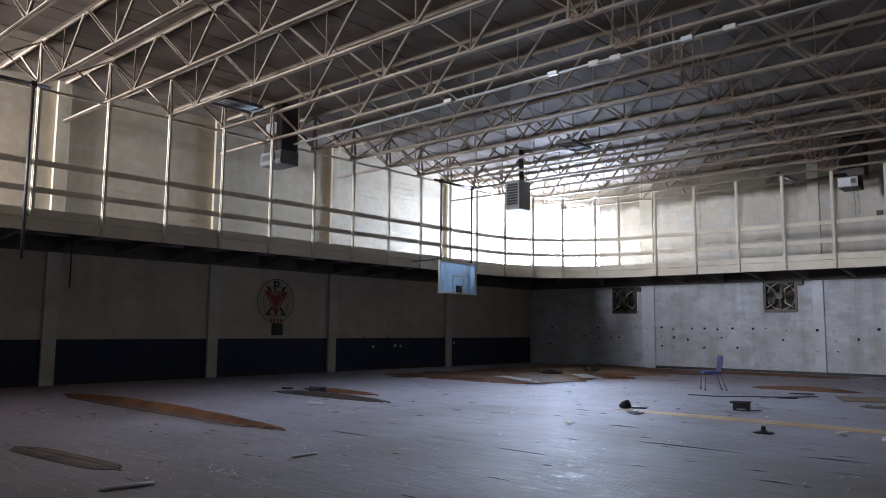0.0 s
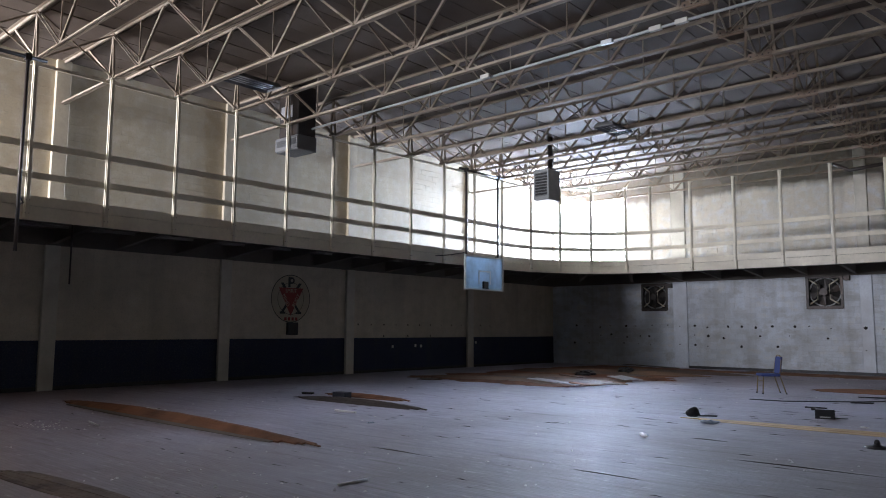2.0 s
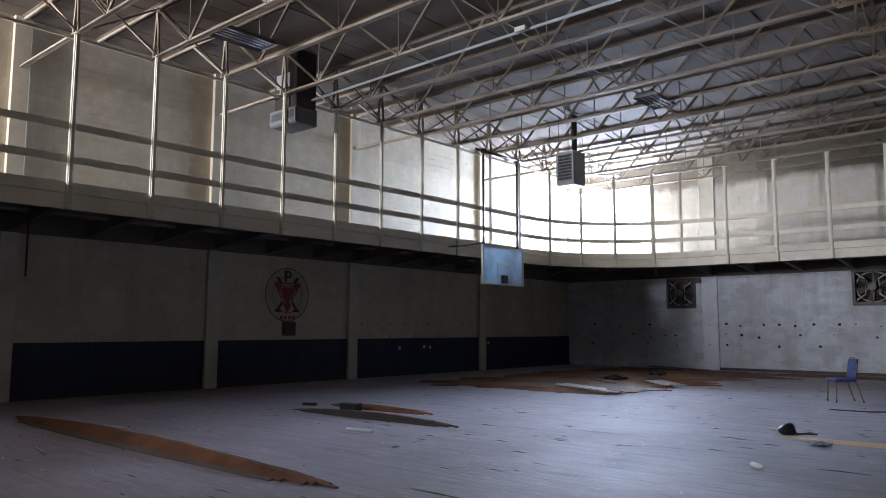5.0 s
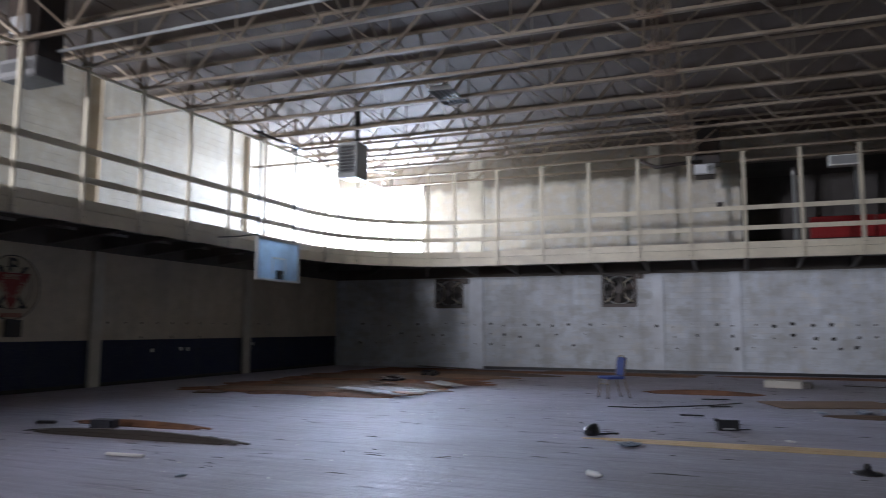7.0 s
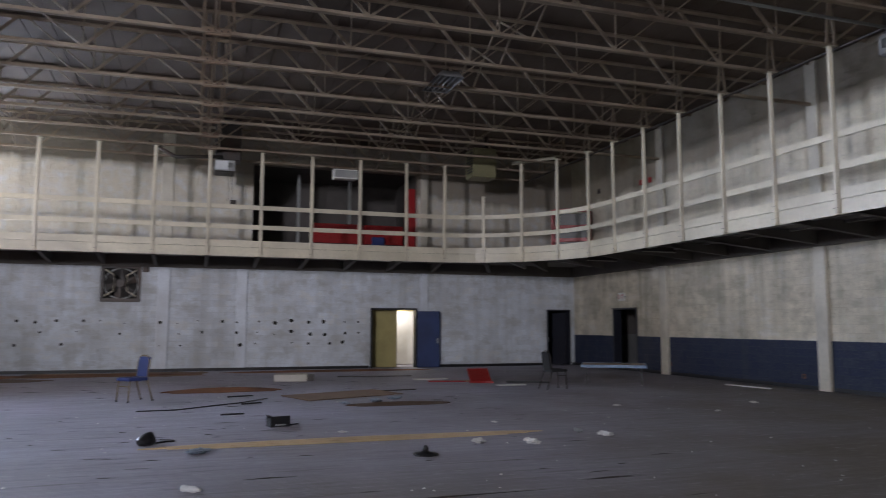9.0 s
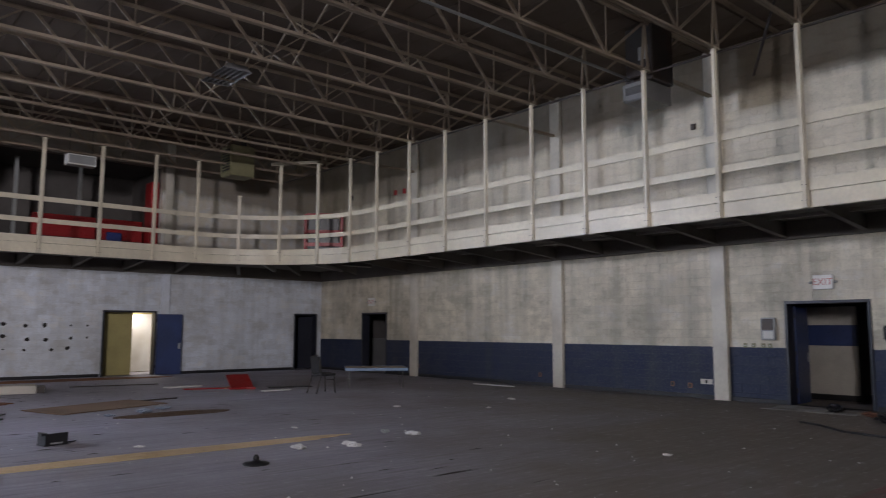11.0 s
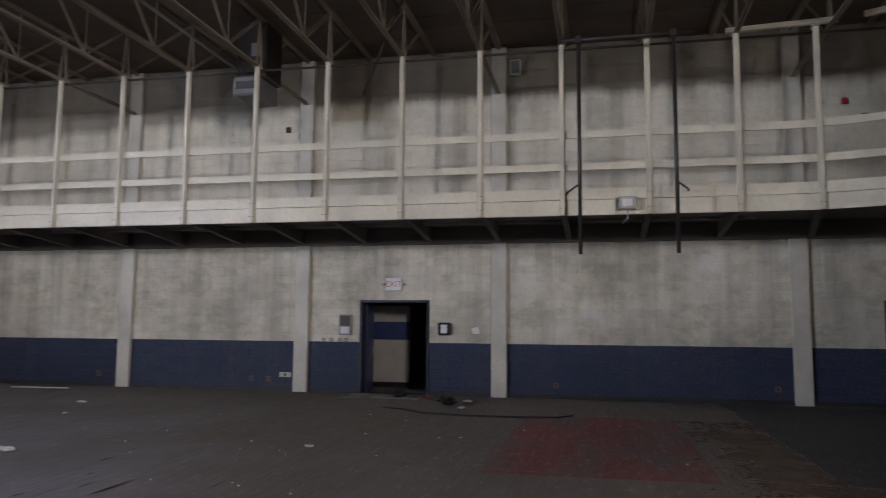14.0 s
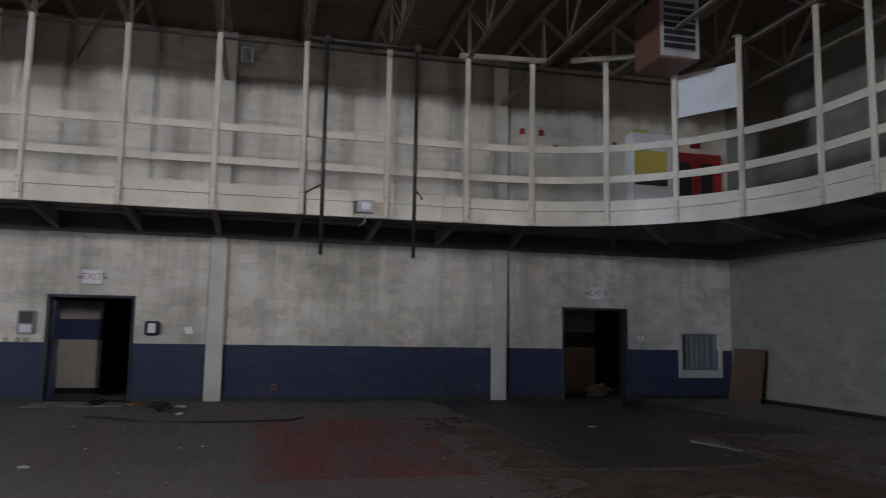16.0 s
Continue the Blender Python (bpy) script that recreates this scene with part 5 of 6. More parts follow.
ob = thing("junction_cabinet", pose(W - 0.003, 6.1, 7.6), "small pale metal box fixed high on the wall", "cabinet", "roof cabinets")
part("case", box(B(), -0.15, 0, -0.13, 0.13, 0, 0.36, 0.01), M_WHITE, ob)
part("door", box(B(), -0.16, -0.15, -0.1, 0.1, 0.03, 0.33, 0.003), M_GREY, ob)
solid("drop_pipe", tube(B(), [(2.2, 6.1, 3.93), (2.2, 6.1, 2.5)], 0.02), M_DARK_STEEL, "thin dark pipe hanging below the track deck", "pipe")
for y in (13.2, 16.4, 20.9, 24.2):
    ob = thing("soffit_light", pose(27.5, y, 3.5), "dead tube light fixed under the track deck", "ceiling light", "soffit lights")
    part("batten", box(B(), -0.6, 0.6, -0.03, 0.03, 0.33, 0.46, 0.006), M_DARK_STEEL, ob)
    part("tube_lamp", tube(B(), [(-0.58, 0, 0.31), (0.58, 0, 0.31)], 0.016), M_CORRIDOR, ob)

# ---- loose things on the floor ----
def banquet_chair(m, cloth, metal, label):
    """Stacking banquet chair; faces its own -y."""
    ob = thing("banquet_chair", m, label, "chair", "banquet chairs")
    for s in (-1, 1):
        for nm, p0, p1 in (("front_leg", (s * 0.19, -0.2, 0.43), (s * 0.205, -0.23, 0.0)), ("back_leg", (s * 0.19, 0.2, 0.45), (s * 0.2, 0.34, 0.0))):
            lg_ = part(nm, tube(B(), [p0, p1], 0.013), metal, ob)
            part("foot_cap", lathe(B(), [(0.018, 0.0), (0.018, 0.03), (0.013, 0.035)], 8, p1), M_BLACK, lg_)
        part("back_post", tube(B(), [(s * 0.19, 0.19, 0.42), (s * 0.19, 0.24, 0.8), (s * 0.15, 0.25, 0.9)], 0.013), metal, ob)
    part("stretcher", tube(B(), [(-0.2, -0.21, 0.32), (0.2, -0.21, 0.32)], 0.009, 6), metal, ob)
    bm = box(B(), -0.22, 0.22, -0.24, 0.21, 0.43, 0.5)
    bmesh.ops.bevel(bm, geom=bm.edges[:], offset=0.028, segments=3, affect="EDGES", profile=0.6)
    part("seat", bm, cloth, ob)
    bm = box(B(), -0.18, 0.18, -0.025, 0.025, 0.0, 0.42)
    bmesh.ops.bevel(bm, geom=bm.edges[:], offset=0.022, segments=3, affect="EDGES", profile=0.6)
    part("backrest", bm, cloth, ob, "", pose(0, 0.215, 0.5, -7, 0, 0))
    part("top_rail", tube(B(), [(-0.15, 0.25, 0.9), (-0.08, 0.252, 0.945), (0.08, 0.252, 0.945), (0.15, 0.25, 0.9)], 0.013), metal, ob)
    return ob


banquet_chair(pose(13.08, 18.72, 0.0, 0, 0, -52), M_BLUE_CLOTH, M_GOLD, "blue cloth banquet chair with gold legs, standing alone")
banquet_chair(pose(22.95, 18.95, 0.0, 0, 0, 95), mat("black_cloth", (0.02, 0.02, 0.022), 0.9), M_DARK_STEEL, "dark banquet chair standing beside the low table")

tb = thing("low_table", pose(25.15, 19.75, 0, 0, 0, -32) @ Matrix.Diagonal((0.9, 0.9, 1, 1)), "low folding table with tan top and pale blue steel edge", "table")
part("tabletop", box(B(), -0.93, 0.93, -0.7, 0.7, 0.52, 0.545, 0.004), M_TAN, tb)
bm = B()
for s in (-1, 1):
    box(bm, -0.95, 0.95, s * 0.71 - 0.012, s * 0.71 + 0.012, 0.475, 0.55); box(bm, s * 0.94 - 0.012, s * 0.94 + 0.012, -0.698, 0.698, 0.475, 0.55)
part("apron", bm, M_BLUE_TRIM, tb, "pale blue steel edge")
for sx in (-1, 1):
    for sy in (-1, 1):
        part("leg", tube(B(), [(sx * 0.8, sy * 0.6, 0.5), (sx * 0.82, sy * 0.62, 0)], 0.012), M_DIM_GREY, tb)
    part("cross_bar", tube(B(), [(sx * 0.81, -0.61, 0.2), (sx * 0.81, 0.61, 0.2)], 0.011, 6), M_GREY, tb)


def buckle(name, x0, x1, y0, width, rise, material, label, boards=4, skew=0.0, seed=1, near=None):
    """Floor strips lifted into a long ridge: warped strips side by side; near: the south slope's paint, darkened for
    its shade.
    """
    rng = random.Random(seed)
    ob = thing(name, pose((x0 + x1) / 2, y0, 0), label, "floorboards", "buckled floorboards")
    half = (x1 - x0) / 2
    n = 18
    wave = [rng.uniform(0.94, 1.06) for _ in range(n + 1)]

    def crest(u):
        return max(1 - abs(u / width) * 1.96, 0.02)

    for b in range(boards):
        u0, u1 = width * (b / boards - 0.5), width * ((b + 1) / boards - 0.5) - 0.002
        short = 0.22 * (1 - crest((u0 + u1) / 2))
        l0, l1 = -half * (1 - rng.uniform(0, 0.06) - short), half * (1 - rng.uniform(0, 0.06) - short)
        lift = rng.uniform(0, 0.005)
        bm = B()
        prev = None
        for i in range(n + 1):
            t = i / n
            x = l0 + (l1 - l0) * t
            arch = max(1 - (x / half) ** 2, 0.0) ** 0.8 * rise * wave[i]
            za, zc = 0.005 + lift + arch * crest(u0), 0.005 + lift + arch * crest(u1)
            taper = 0.5 + 0.5 * max(1 - (x / half) ** 2, 0.0) ** 0.5
            a, c = u0 * taper + skew * x, u1 * taper + skew * x
            ring = [bm.verts.new(p) for p in ((x, a, max(za - 0.022, 0.001)), (x, c, max(zc - 0.022, 0.001)), (x, c, zc), (x, a, za))]
            if prev:
                for k in range(4):
                    bm.faces.new((prev[k], prev[(k + 1) % 4], ring[(k + 1) % 4], ring[k]))
            else:
                bm.faces.new(ring)
            prev = ring
        bm.faces.new(prev[::-1])
        part("board", bm, near if near and b < 1 else material, ob)
    return ob


# first board's brown is grey floor paint with the slope's shade put in
buckle("buckled_boards", 2.9, 11.6, 5.78, 0.62, 0.15, M_ORANGE, "long ridge of stripped orange floorboards buckled upwards", 9, -0.01, 1, M_BROWN_STEEL)
buckle("buckled_boards", 10.3, 12.9, 2.42, 0.42, 0.01, M_ROT, "short patch of stripped brown floorboards", 7, 0.08, 2)
# this ridge's shaded south slope is put into the dark board colour
buckle("buckled_boards", 5.6, 9.7, 9.85, 0.34, 0.12, M_DARKWOOD, "ridge of buckled floorboards with its shaded side painted dark", 5, 0.03, 3)
buckle("buckled_boards", 5.4, 8.2, 10.9, 0.4, 0.09, M_ORANGE, "stripped orange floorboards beside a dark ridge", 5, 0.02, 4)
buckle("buckled_boards", 13.6, 19.3, 12.25, 0.42, 0.04, M_WOOD, "pale bare maple strips lifted in a long band", 5, -0.005, 5)
buckle("buckled_boards", 13.5, 16.4, 20.6, 0.7, 0.09, M_ORANGE, "low hump of orange floorboards by the wall", 8, 0.03, 6)
buckle("buckled_boards", 17.1, 19.4, 16.6, 0.6, 0.05, M_BROWN_PANEL, "brown hump of stripped floorboards", 8, 0.0, 7)
buckle("buckled_boards", 7.5, 14.8, 27.2, 1.0, 0.06, M_ORANGE, "stripped orange boards along the wall foot", 8, 0.0, 8)
buckle("buckled_boards", 14.9, 22.5, 27.6, 0.7, 0.05, M_ORANGE, "stripped brown boards along the wall foot", 6, 0.0, 18)
# the large lifted field near the corner, on bare subfloor
solid("stripped_subfloor", torn_sheet(2.6, 8.7, 16.7, 28.2, 0.7, 0.006), M_ORANGE, "bare orange-brown subfloor where the strip boards have lifted", "subfloor", kind="structure")
solid("stripped_subfloor", torn_sheet(9.2, 14.6, 26.6, 28.6, 0.35, 0.006), M_PLY, "bare brown subfloor along the wall foot", "subfloor", kind="structure")
solid("dusty_threshold", torn_sheet(27.9, 28.94, 8.15, 9.95, 0.12, 0.006), M_DUST, "pale dusty concrete before the corridor doorway", "threshold", kind="structure")
rng = random.Random(21)
for i, (x0, x1, y, wd, rs, mt) in enumerate(((4.4, 8.6, 16.75, 0.5, 0.07, M_ORANGE), (2.6, 8.4, 17.6, 0.9, 0.1, M_PLY), (3.6, 9.3, 18.7, 0.9, 0.09, M_BROWN_PANEL), (3.2, 8.9, 19.9, 1.1, 0.1, M_PLY),
                                      (4.2, 9.7, 21.2, 1.0, 0.09, M_ORANGE), (2.4, 8.2, 22.5, 1.1, 0.12, M_BROWN_PANEL), (3.4, 9.6, 23.9, 1.1, 0.1, M_PLY), (4.6, 10.6, 25.4, 1.0, 0.1, M_BROWN_PANEL))):
    buckle("buckled_boards", x0, x1, y, wd, rs, mt, "heaped orange floorboards lifted in a wide field", 8, rng.uniform(-0.04, 0.04), 30 + i)
for x, y, l, w, rz, ry, mt, lab in ((7.8, 17.2, 2.4, 0.42, -19, 1, M_PALE_PANEL, "pale painted floor panel lifted off the heap"), (8.75, 16.95, 0.9, 0.3, -15, 2, M_ORANGE, "orange board end poking from the heap"), (8.6, 19.7, 0.95, 0.6, -20, 5, M_PALE_PANEL, "grey painted floor panel tilted on the heap"),
                                    (6.9, 19.4, 0.9, 0.5, 25, 6, M_BROWN_PANEL, "dark broken panel lying on lifted boards"), (5.3, 28.2, 2.4, 0.4, 2, 2, M_DARKWOOD, "dark broken boards against the wall foot"),
                                    (3.8, 16.3, 0.8, 0.6, 40, 0, M_BROWN_PANEL, "brown board lying in the heap")):
    bm = B()
    for i in range(5):
        a = -w / 2 + w * i / 5
        box(bm, -l / 2 + rng.uniform(0, 0.15), l / 2 - rng.uniform(0, 0.2), a, a + w / 5 - 0.006, 0, 0.02)
    solid("broken_panel", bm, mt, lab, "panel", "broken floor panels", m=pose(x, y, abs(math.sin(radians(ry))) * l / 2 + (0.01 if y > 28 or ry == 0 else 0.07), 0, ry, rz))

# plywood, cartons and red boards by the north wall
solid("plywood_sheet", box(B(), -1.25, 1.25, -0.6, 0.6, 0, 0.018, 0.003), M_PLY, "brown plywood sheet lying flat on the floor", "plywood", m=pose(17.5, 18.7, 0.012, 0.8, 0, 22))
ob = thing("carton", pose(16.95, 23.5, 0, 0, 0, -10), "flattened cream carton lying on the floor", "carton")
part("body", box(B(), -0.5, 0.42, -0.3, 0.3, 0.002, 0.2, 0.01), M_CORRIDOR, ob)
part("flap", box(B(), 0.43, 0.62, -0.28, 0.28, 0.004, 0.17, 0.004), M_DARKWOOD, ob)
rb = thing("red_board", pose(21.8, 21.1, 0, 0, 0, -25), "red padded board propped on scattered boards", "board")
part("panel", box(B(), -0.3, 0.3, -0.03, 0.03, 0.0, 0.72, 0.01), M_RED_PAD, rb, "", pose(0, 0, 0.03, -64, 0, 14))
part("batten", box(B(), -0.34, 0.34, 0.02, 0.1, 0.002, 0.06), M_RED, rb)
for x, y, l, w, rz, mt, lab in ((21.2, 21.9, 1.3, 0.3, -14, M_RED, "red board lying flat near the doors"), (23.2, 21.1, 1.2, 0.35, -20, M_BLACK, "black board with a pale edge on the floor"), (20.9, 22.9, 1.0, 0.3, 10, M_WHITE, "white board lying on the floor"),
                                (22.0, 22.0, 1.1, 0.25, 28, M_WOOD, "bare timber board lying on the floor"), (19.6, 24.5, 2.3, 0.06, -8, M_DARKWOOD, "dark timber strip on the floor"), (18.7, 19.5, 1.6, 0.06, 12, M_DARKWOOD, "dark timber strip on the floor"),
                                (28.0, 17.9, 1.5, 0.08, 95, M_WHITE, "white bent trim lying along the wall foot"), (22.3, 20.2, 0.8, 0.2, 5, M_WHITE, "white board scrap on the floor")):
    bm = box(B(), -l / 2, l / 2, -w / 2, w / 2, 0.002, 0.03, 0.003)
    solid("loose_board", bm, mt, lab, "board", "loose boards", m=pose(x, y, 0, 0, 0, rz))
# long dark strips before the chair
for pts, r in (([(13.3, 16.7), (14.0, 16.75), (14.6, 17.25), (15.2, 17.7), (15.8, 18.5)], 0.022), ([(15.2, 17.4), (15.6, 17.6)], 0.03), ([(15.0, 19.0), (15.55, 19.2)], 0.03), ([(16.3, 18.9), (16.8, 18.6), (17.4, 18.4)], 0.02), ([(14.75, 15.7), (15.15, 15.75)], 0.03)):
    solid("dark_strip", tube(B(), [(x, y, r * 0.5) for x, y in pts], r * 0.55, 6), M_BLACK, "dark bent rubber strip lying on the floor", "strip", "rubber strips")

# black fittings
ob = thing("black_bin_lid", pose(13.7, 12.6, 0, 0, 0, 20), "crumpled black plastic hood lying on its side", "plastic hood")
bm = B()
bmesh.ops.create_icosphere(bm, subdivisions=2, radius=0.105)
for v in bm.verts:
    v.co.z = max(v.co.z * 0.95 + 0.08, 0.0)
    v.co.x *= 1.15 + 0.3 * noise.noise(v.co * 5)
    v.co.y *= 0.8 + 0.3 * noise.noise(v.co * 7 + Vector((3, 1, 2)))
    k = 1.35 - 3.6 * v.co.z
    v.co.x, v.co.y = v.co.x * k + 0.5 * max(v.co.z - 0.08, 0), v.co.y * k
part("hood", bm, M_BLACK, ob)
part("tail", tube(B(), [(0.12, 0.05, 0.015), (0.3, 0.12, 0.012), (0.42, 0.1, 0.012)], 0.012, 6), M_BLACK, ob)
ob = thing("black_crate", pose(15.56, 14.0, 0, 0, 0, 15) @ Matrix.Scale(0.72, 4), "black plastic crate with one broken side", "crate")
bm = B()
box(bm, -0.22, 0.22, -0.15, 0.15, 0.0, 0.025); box(bm, -0.22, 0.22, -0.15, -0.13, 0.025, 0.23); box(bm, -0.22, -0.2, -0.13, 0.13, 0.025, 0.25); box(bm, 0.2, 0.22, -0.13, 0.15, 0.025, 0.2); box(bm, -0.2, 0.05, 0.13, 0.15, 0.025, 0.14)
part("shell", bm, M_BLACK, ob)
part("bracket", box(B(), -0.3, -0.2, -0.16, -0.12, 0.2, 0.25), M_BLACK, ob)
part("stem", tube(B(), [(0.22, 0, 0.015), (0.5, 0.06, 0.012)], 0.011, 6), M_BLACK, ob)
part("label_strip", box(B(), -0.12, 0.12, -0.156, -0.15, 0.03, 0.06), M_GREY, ob)
ob = thing("weight_stand", pose(17.02, 10.82, 0) @ Matrix.Scale(0.68, 4), "flat black round base with a short stub", "stand base")
part("base", lathe(B(), [(0.23, 0.0), (0.235, 0.02), (0.2, 0.035), (0.09, 0.05), (0.06, 0.075)], 22), M_BLACK, ob)
part("stub", lathe(B(), [(0.05, 0.07), (0.055, 0.12), (0.035, 0.16), (0.02, 0.17)], 12), M_BLACK, ob)
ob = thing("blue_box", pose(6.52, 10.42, 0.0, 0, 0, 12), "dark blue cardboard box resting on the floor", "box")
part("body", box(B(), -0.18, 0.18, -0.12, 0.12, 0.0, 0.14, 0.008), M_FRAME, ob)
part("lid_seam", box(B(), -0.182, 0.182, -0.005, 0.005, 0.14, 0.144), M_BLACK, ob)
solid("plastic_scrap", box(B(), -0.16, 0.16, -0.05, 0.05, 0.001, 0.05, 0.02), M_BLACK, "small dark plastic scrap lying by the ridge", "debris", m=pose(5.2, 10.5, 0, 0, 0, 20))
for p0, p1, r, lab in (((13.76, 1.91), (13.84, 2.42), 0.02, "pale plastic pipe offcut on the floor"), ((13.59, 4.31), (13.6, 4.7), 0.014, "pale thin stick lying on the floor"), ((8.45, 8.6), (9.0, 8.63), 0.02, "white stick lying on the floor"),
                       ((5.4, 6.25), (5.95, 6.35), 0.02, "pale stick lying by the orange ridge"), ((6.85, 4.72), (7.43, 4.61), 0.016, "pale splinter on the floor")):
    bm = tube(B(), [(*p0, r), (*p1, r)], r, 8)
    solid("pipe_offcut", bm, M_PAPER, lab, "pipe", "pipe offcuts")
ob = thing("plastic_bottle", pose(14.28, 9.52, 0.035, 90, 0, 50), "crushed clear plastic bottle lying down", "bottle")
part("bottle_body", lathe(B(), [(0.03, -0.1), (0.034, -0.08), (0.03, -0.02), (0.034, 0.04), (0.02, 0.08), (0.012, 0.1)], 12), M_FLUORO, ob)
part("cap", lathe(B(), [(0.014, 0.1), (0.014, 0.118)], 10), M_WHITE, ob)


def crumple(name, x, y, size, material, label, seed, category="paper", flatness=0.24):
    rng = random.Random(seed)
    bm = B()
    bmesh.ops.create_icosphere(bm, subdivisions=3, radius=size)
    off = Vector((seed * 3.1, seed * 1.7, 0))
    for v in bm.verts:
        k = 1 + 0.75 * noise.noise(v.co * (2.2 / size) + off) + 0.3 * noise.noise(v.co * (6 / size) + off)
        v.co = Vector((v.co.x * k * rng.uniform(0.95, 1.05) * 1.3, v.co.y * k * 0.8, v.co.z * k * flatness))
    low = min(v.co.z for v in bm.verts)
    for v in bm.verts:
        v.co.z -= low
    solid(name, bm, material, label, category, name + " litter", m=pose(x, y, -0.004, 0, 0, rng.uniform(0, 360)))


M_BAG = mat("pale_blue_plastic", (0.30, 0.36, 0.45), 0.4)
for i, (x, y, s) in enumerate(((17.98, 11.5, 0.12), (18.67, 11.25, 0.14), (19.97, 11.54, 0.13), (22.3, 15.0, 0.07), (19.0, 13.4, 0.06), (16.4, 13.0, 0.06), (25.3, 14.6, 0.09), (23.6, 13.6, 0.06), (26.4, 6.9, 0.09), (27.7, 7.0, 0.1), (23.9, -0.05, 0.07), (21.3, 8.0, 0.06))):
    crumple("crumpled_paper", x, y, s * 0.85, M_PAPER, "crumpled white paper lying on the floor", i + 1)
for i, (x, y, s) in enumerate(((14.35, 11.75, 0.16), (14.2, 9.75, 0.055), (17.9, 17.2, 0.2), (18.4, 17.6, 0.18), (17.2, 17.0, 0.12), (10.2, 7.9, 0.06))):
    crumple("plastic_wrapper", x, y, s * 0.72, M_BAG, "crumpled pale blue plastic wrapping on the floor", i + 40, "plastic bag", 0.24)
crumple("dirt_clod", 19.77, 11.98, 0.045, M_GREY, "small grey clod on the floor", 71, "debris", 0.6)
for i, (x, y, s) in enumerate(((28.3, 8.68, 0.17), (27.0, 7.32, 0.2), (26.7, -2.3, 0.22))):
    crumple("black_bag", x, y, s, M_BLACK, "crumpled black plastic bag near a doorway", i + 80, "bag", 0.42)
for i, (x, y, s) in enumerate(((6.45, 21.1, 0.3), (6.5, 23.8, 0.3))):
    crumple("black_bag", x, y, s, M_BLACK, "shiny black plastic bag slumped on the lifted boards", i + 95, "bag", 0.32)
crumple("rubbish_bag", 29.55, -2.9, 0.26, M_LEAF, "dark rubbish heap inside the office doorway", 91, "rubbish", 0.5)
crumple("brick_lump", 27.9, 7.9, 0.09, M_RUST, "small rust-red lump by the doorway", 93, "debris", 0.5)
bm = tube(B(), [(26.1, 8.4, 0.015), (25.87, 7.96, 0.015), (25.34, 7.41, 0.015), (25.15, 6.6, 0.015), (25.17, 6.15, 0.015), (25.2, 5.5, 0.015), (25.33, 4.94, 0.015), (25.7, 4.72, 0.015), (26.08, 4.7, 0.015)], 0.022, 6)
solid("black_cable", bm, M_BLACK, "black cable snaking across the floor", "cable")

# splinters, cracks and chips
verts, faces = [], []
rng = random.Random(5)


def sliver(x, y, l, w, h, a):
    c, s = math.cos(a), math.sin(a)
    k = len(verts)
    for u, v, z in ((-l / 2, 0, 0.001), (-l * 0.2, -w / 2, 0.001), (l / 2, 0, 0.001), (l * 0.1, w / 2, 0.001), (-l * 0.1, 0, h)):
        verts.append((x + u * c - v * s, y + u * s + v * c, z))
    faces.extend([(k, k + 1, k + 4), (k + 1, k + 2, k + 4), (k + 2, k + 3, k + 4), (k + 3, k, k + 4)])


for _ in range(320):
    sliver(rng.uniform(5, 20.5), rng.uniform(2, 27), rng.uniform(0.08, 0.4), rng.uniform(0.005, 0.014), rng.uniform(0.004, 0.01), rng.gauss(0, 0.05))
for x0, x1, y in ((14.9, 15.75, 6.68), (14.7, 15.3, 9.97), (18.1, 18.9, 8.9), (18.2, 18.6, 6.95), (15.9, 17.6, 8.6), (12.0, 13.2, 6.2)):
    for i in range(2):
        sliver((x0 + x1) / 2 + rng.uniform(-0.1, 0.1), y + rng.uniform(-0.03, 0.03), x1 - x0, 0.014, 0.01, rng.gauss(0, 0.03))
ob = new("floor_splinters", fill("floor_splinters", verts, faces, M_DARKWOOD))
tagged(ob, "dark splinters and raised strip edges scattered over the floor", "splinters", kind="stuff")
verts, faces = [], []
for _ in range(430):
    x, y = rng.uniform(5, 27), rng.uniform(2, 26)
    if rng.random() < 0.35:
        x, y = rng.choice(((rng.gauss(13.85, 0.28), rng.gauss(3.3, 0.12)), (rng.gauss(6.8, 0.5), rng.gauss(4.1, 0.2)), (rng.gauss(13.5, 1.2), rng.gauss(3.6, 1.0))))
    s = rng.uniform(0.008, 0.028)
    sliver(x, y, s * 2, s * 1.6, s * 0.7, rng.uniform(0, 6))
ob = new("plaster_chips", fill("plaster_chips", verts, faces, M_PAPER))
tagged(ob, "small white plaster chips scattered over the floor", "debris", kind="stuff")
verts, faces = [], []
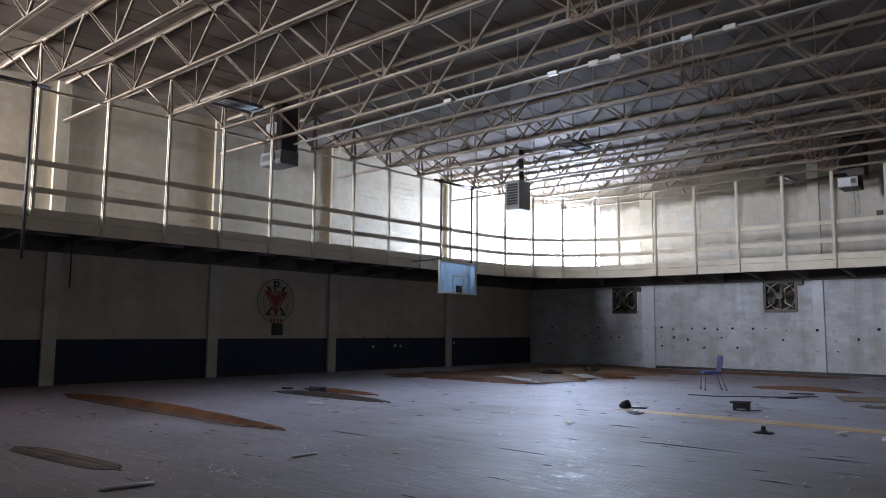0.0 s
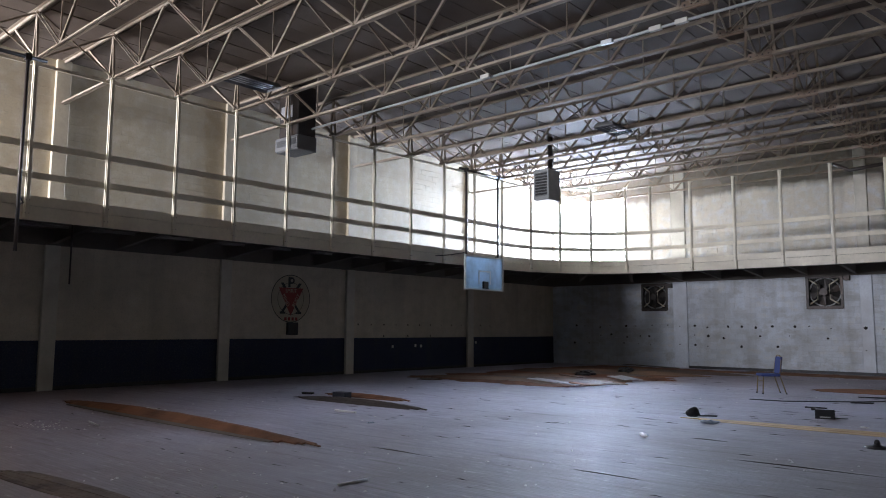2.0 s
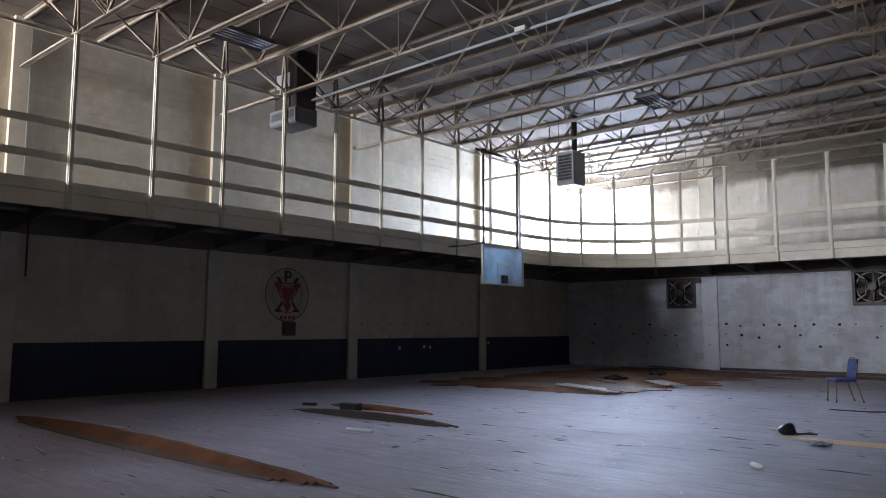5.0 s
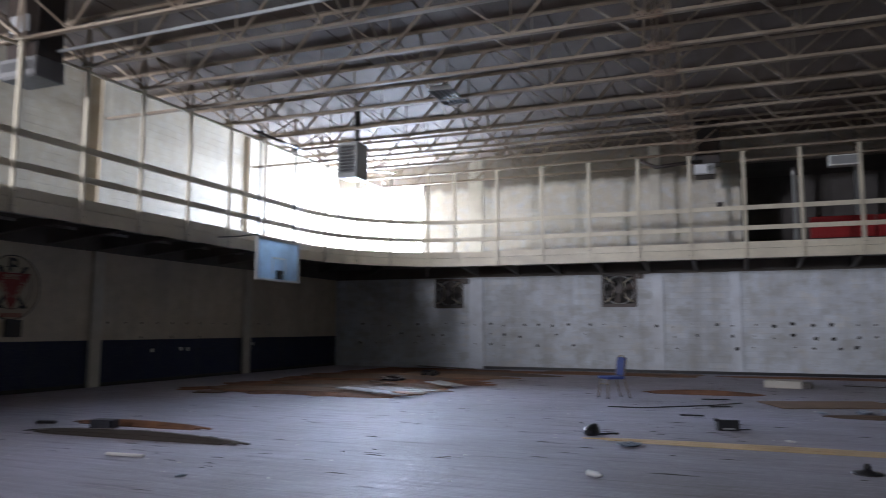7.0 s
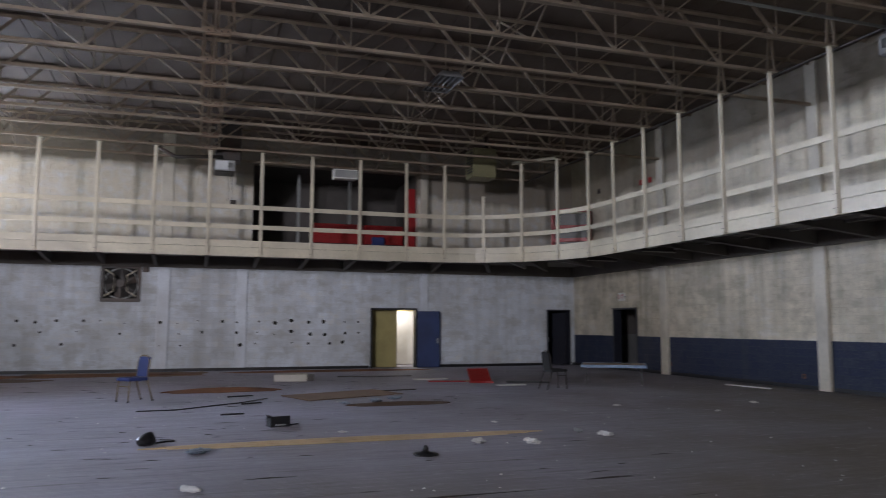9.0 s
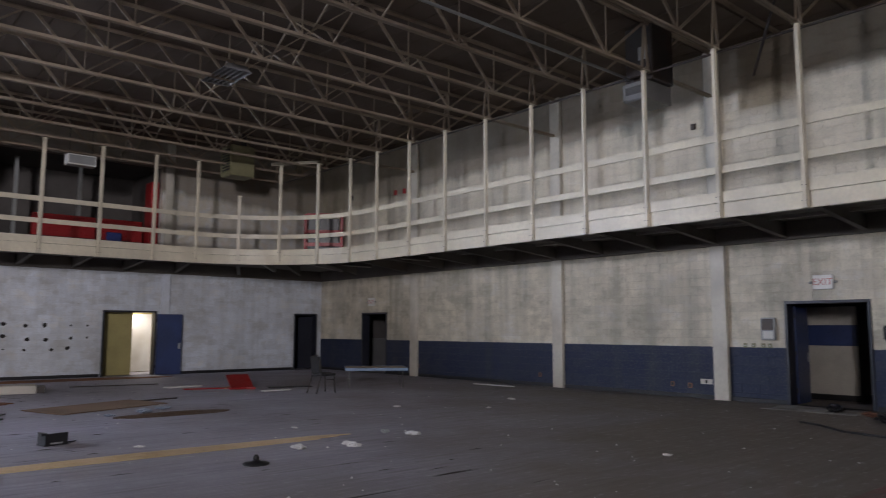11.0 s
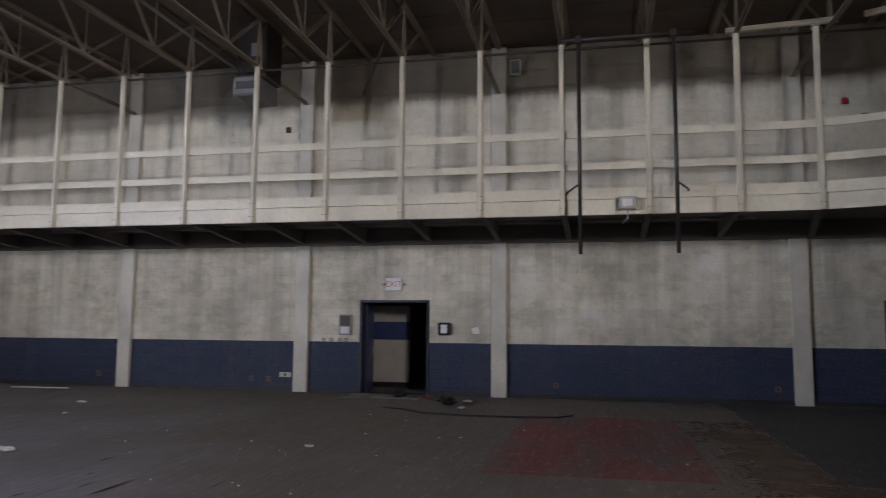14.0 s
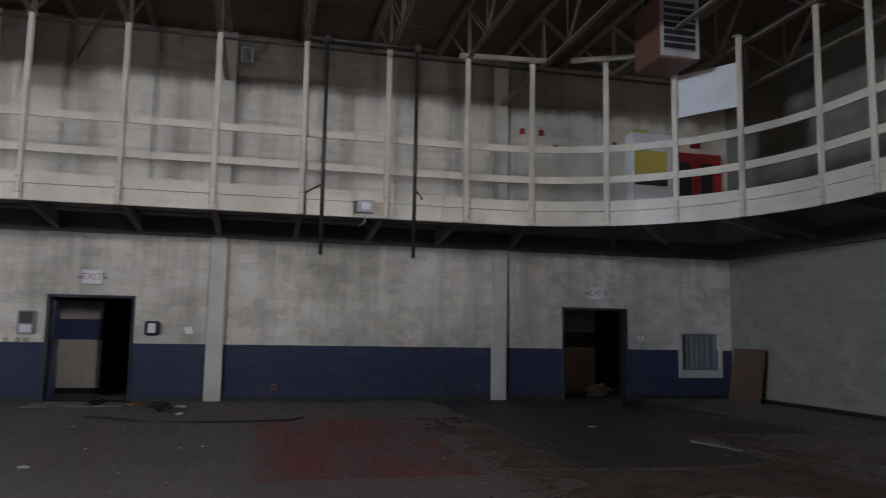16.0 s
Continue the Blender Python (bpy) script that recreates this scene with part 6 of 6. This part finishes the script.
while len(faces) < 4 * 7000:
    t = rng.random()
    if t < 0.45:
        x, y = rng.uniform(18.2, 25.6), 1.75 + rng.gauss(0.25, 0.45)
    elif t < 0.8:
        x, y = 20.2 - rng.gauss(0.35, 0.6), rng.uniform(-3.4, 2.6)
    elif t < 0.9:
        x, y = rng.gauss(22.2, 0.8), rng.gauss(-1.4, 0.4)
    else:
        x, y = rng.uniform(20.5, 28.5), rng.uniform(-5.5, 1.6)
    if noise.noise(Vector((x * 0.9, y * 1.3, 5.0))) + 0.5 * noise.noise(Vector((x * 3, y * 3, 1.0))) < rng.uniform(-0.25, 0.3):
        continue
    s = rng.uniform(0.007, 0.024) if rng.random() < 0.93 else rng.uniform(0.03, 0.06)
    sliver(x, y, s * rng.uniform(1.6, 4.5), s * 1.3, s * 0.35 + (0.012 if x > 20.3 and y < 1.7 else 0), rng.uniform(0, 6))
ob = new("leaf_litter", fill("leaf_litter", verts, faces, M_LEAF))
tagged(ob, "brown leaf litter and crumbled wood along the mat edge", "litter", kind="stuff")

bm = B()
prev = None
for i in range(9):
    t = i / 8
    x, y = 22.2 - 1.0 * t, -0.9 - 0.12 * t + 0.05 * math.sin(7 * t)
    w = 0.05 + 0.06 * math.sin(math.pi * t) + 0.02 * math.sin(13 * t)
    ring = [bm.verts.new(p) for p in ((x, y - w, 0.013), (x, y + w, 0.013), (x, y + w * 0.8, 0.03 + 0.01 * math.sin(9 * t)), (x, y - w * 0.8, 0.028))]
    if prev:
        for k in range(4):
            bm.faces.new((prev[k], prev[(k + 1) % 4], ring[(k + 1) % 4], ring[k]))
    else:
        bm.faces.new(ring)
    prev = ring
bm.faces.new(prev[::-1])
solid("torn_strip", bm, M_DUST, "torn pale strip lying on the rubber sheet", "debris")

# ---- wall blocks ----
lay_blocks(wall_east, "x", W, 1, S, N, EAST_OPEN, M_EAST, (2.8, 12.9, 0.4, 2.9))
lay_blocks(wall_north, "y", N, 1, 0, W, NORTH_OPEN, M_NORTH, (7.0, 16.0, 0.6, 3.3))
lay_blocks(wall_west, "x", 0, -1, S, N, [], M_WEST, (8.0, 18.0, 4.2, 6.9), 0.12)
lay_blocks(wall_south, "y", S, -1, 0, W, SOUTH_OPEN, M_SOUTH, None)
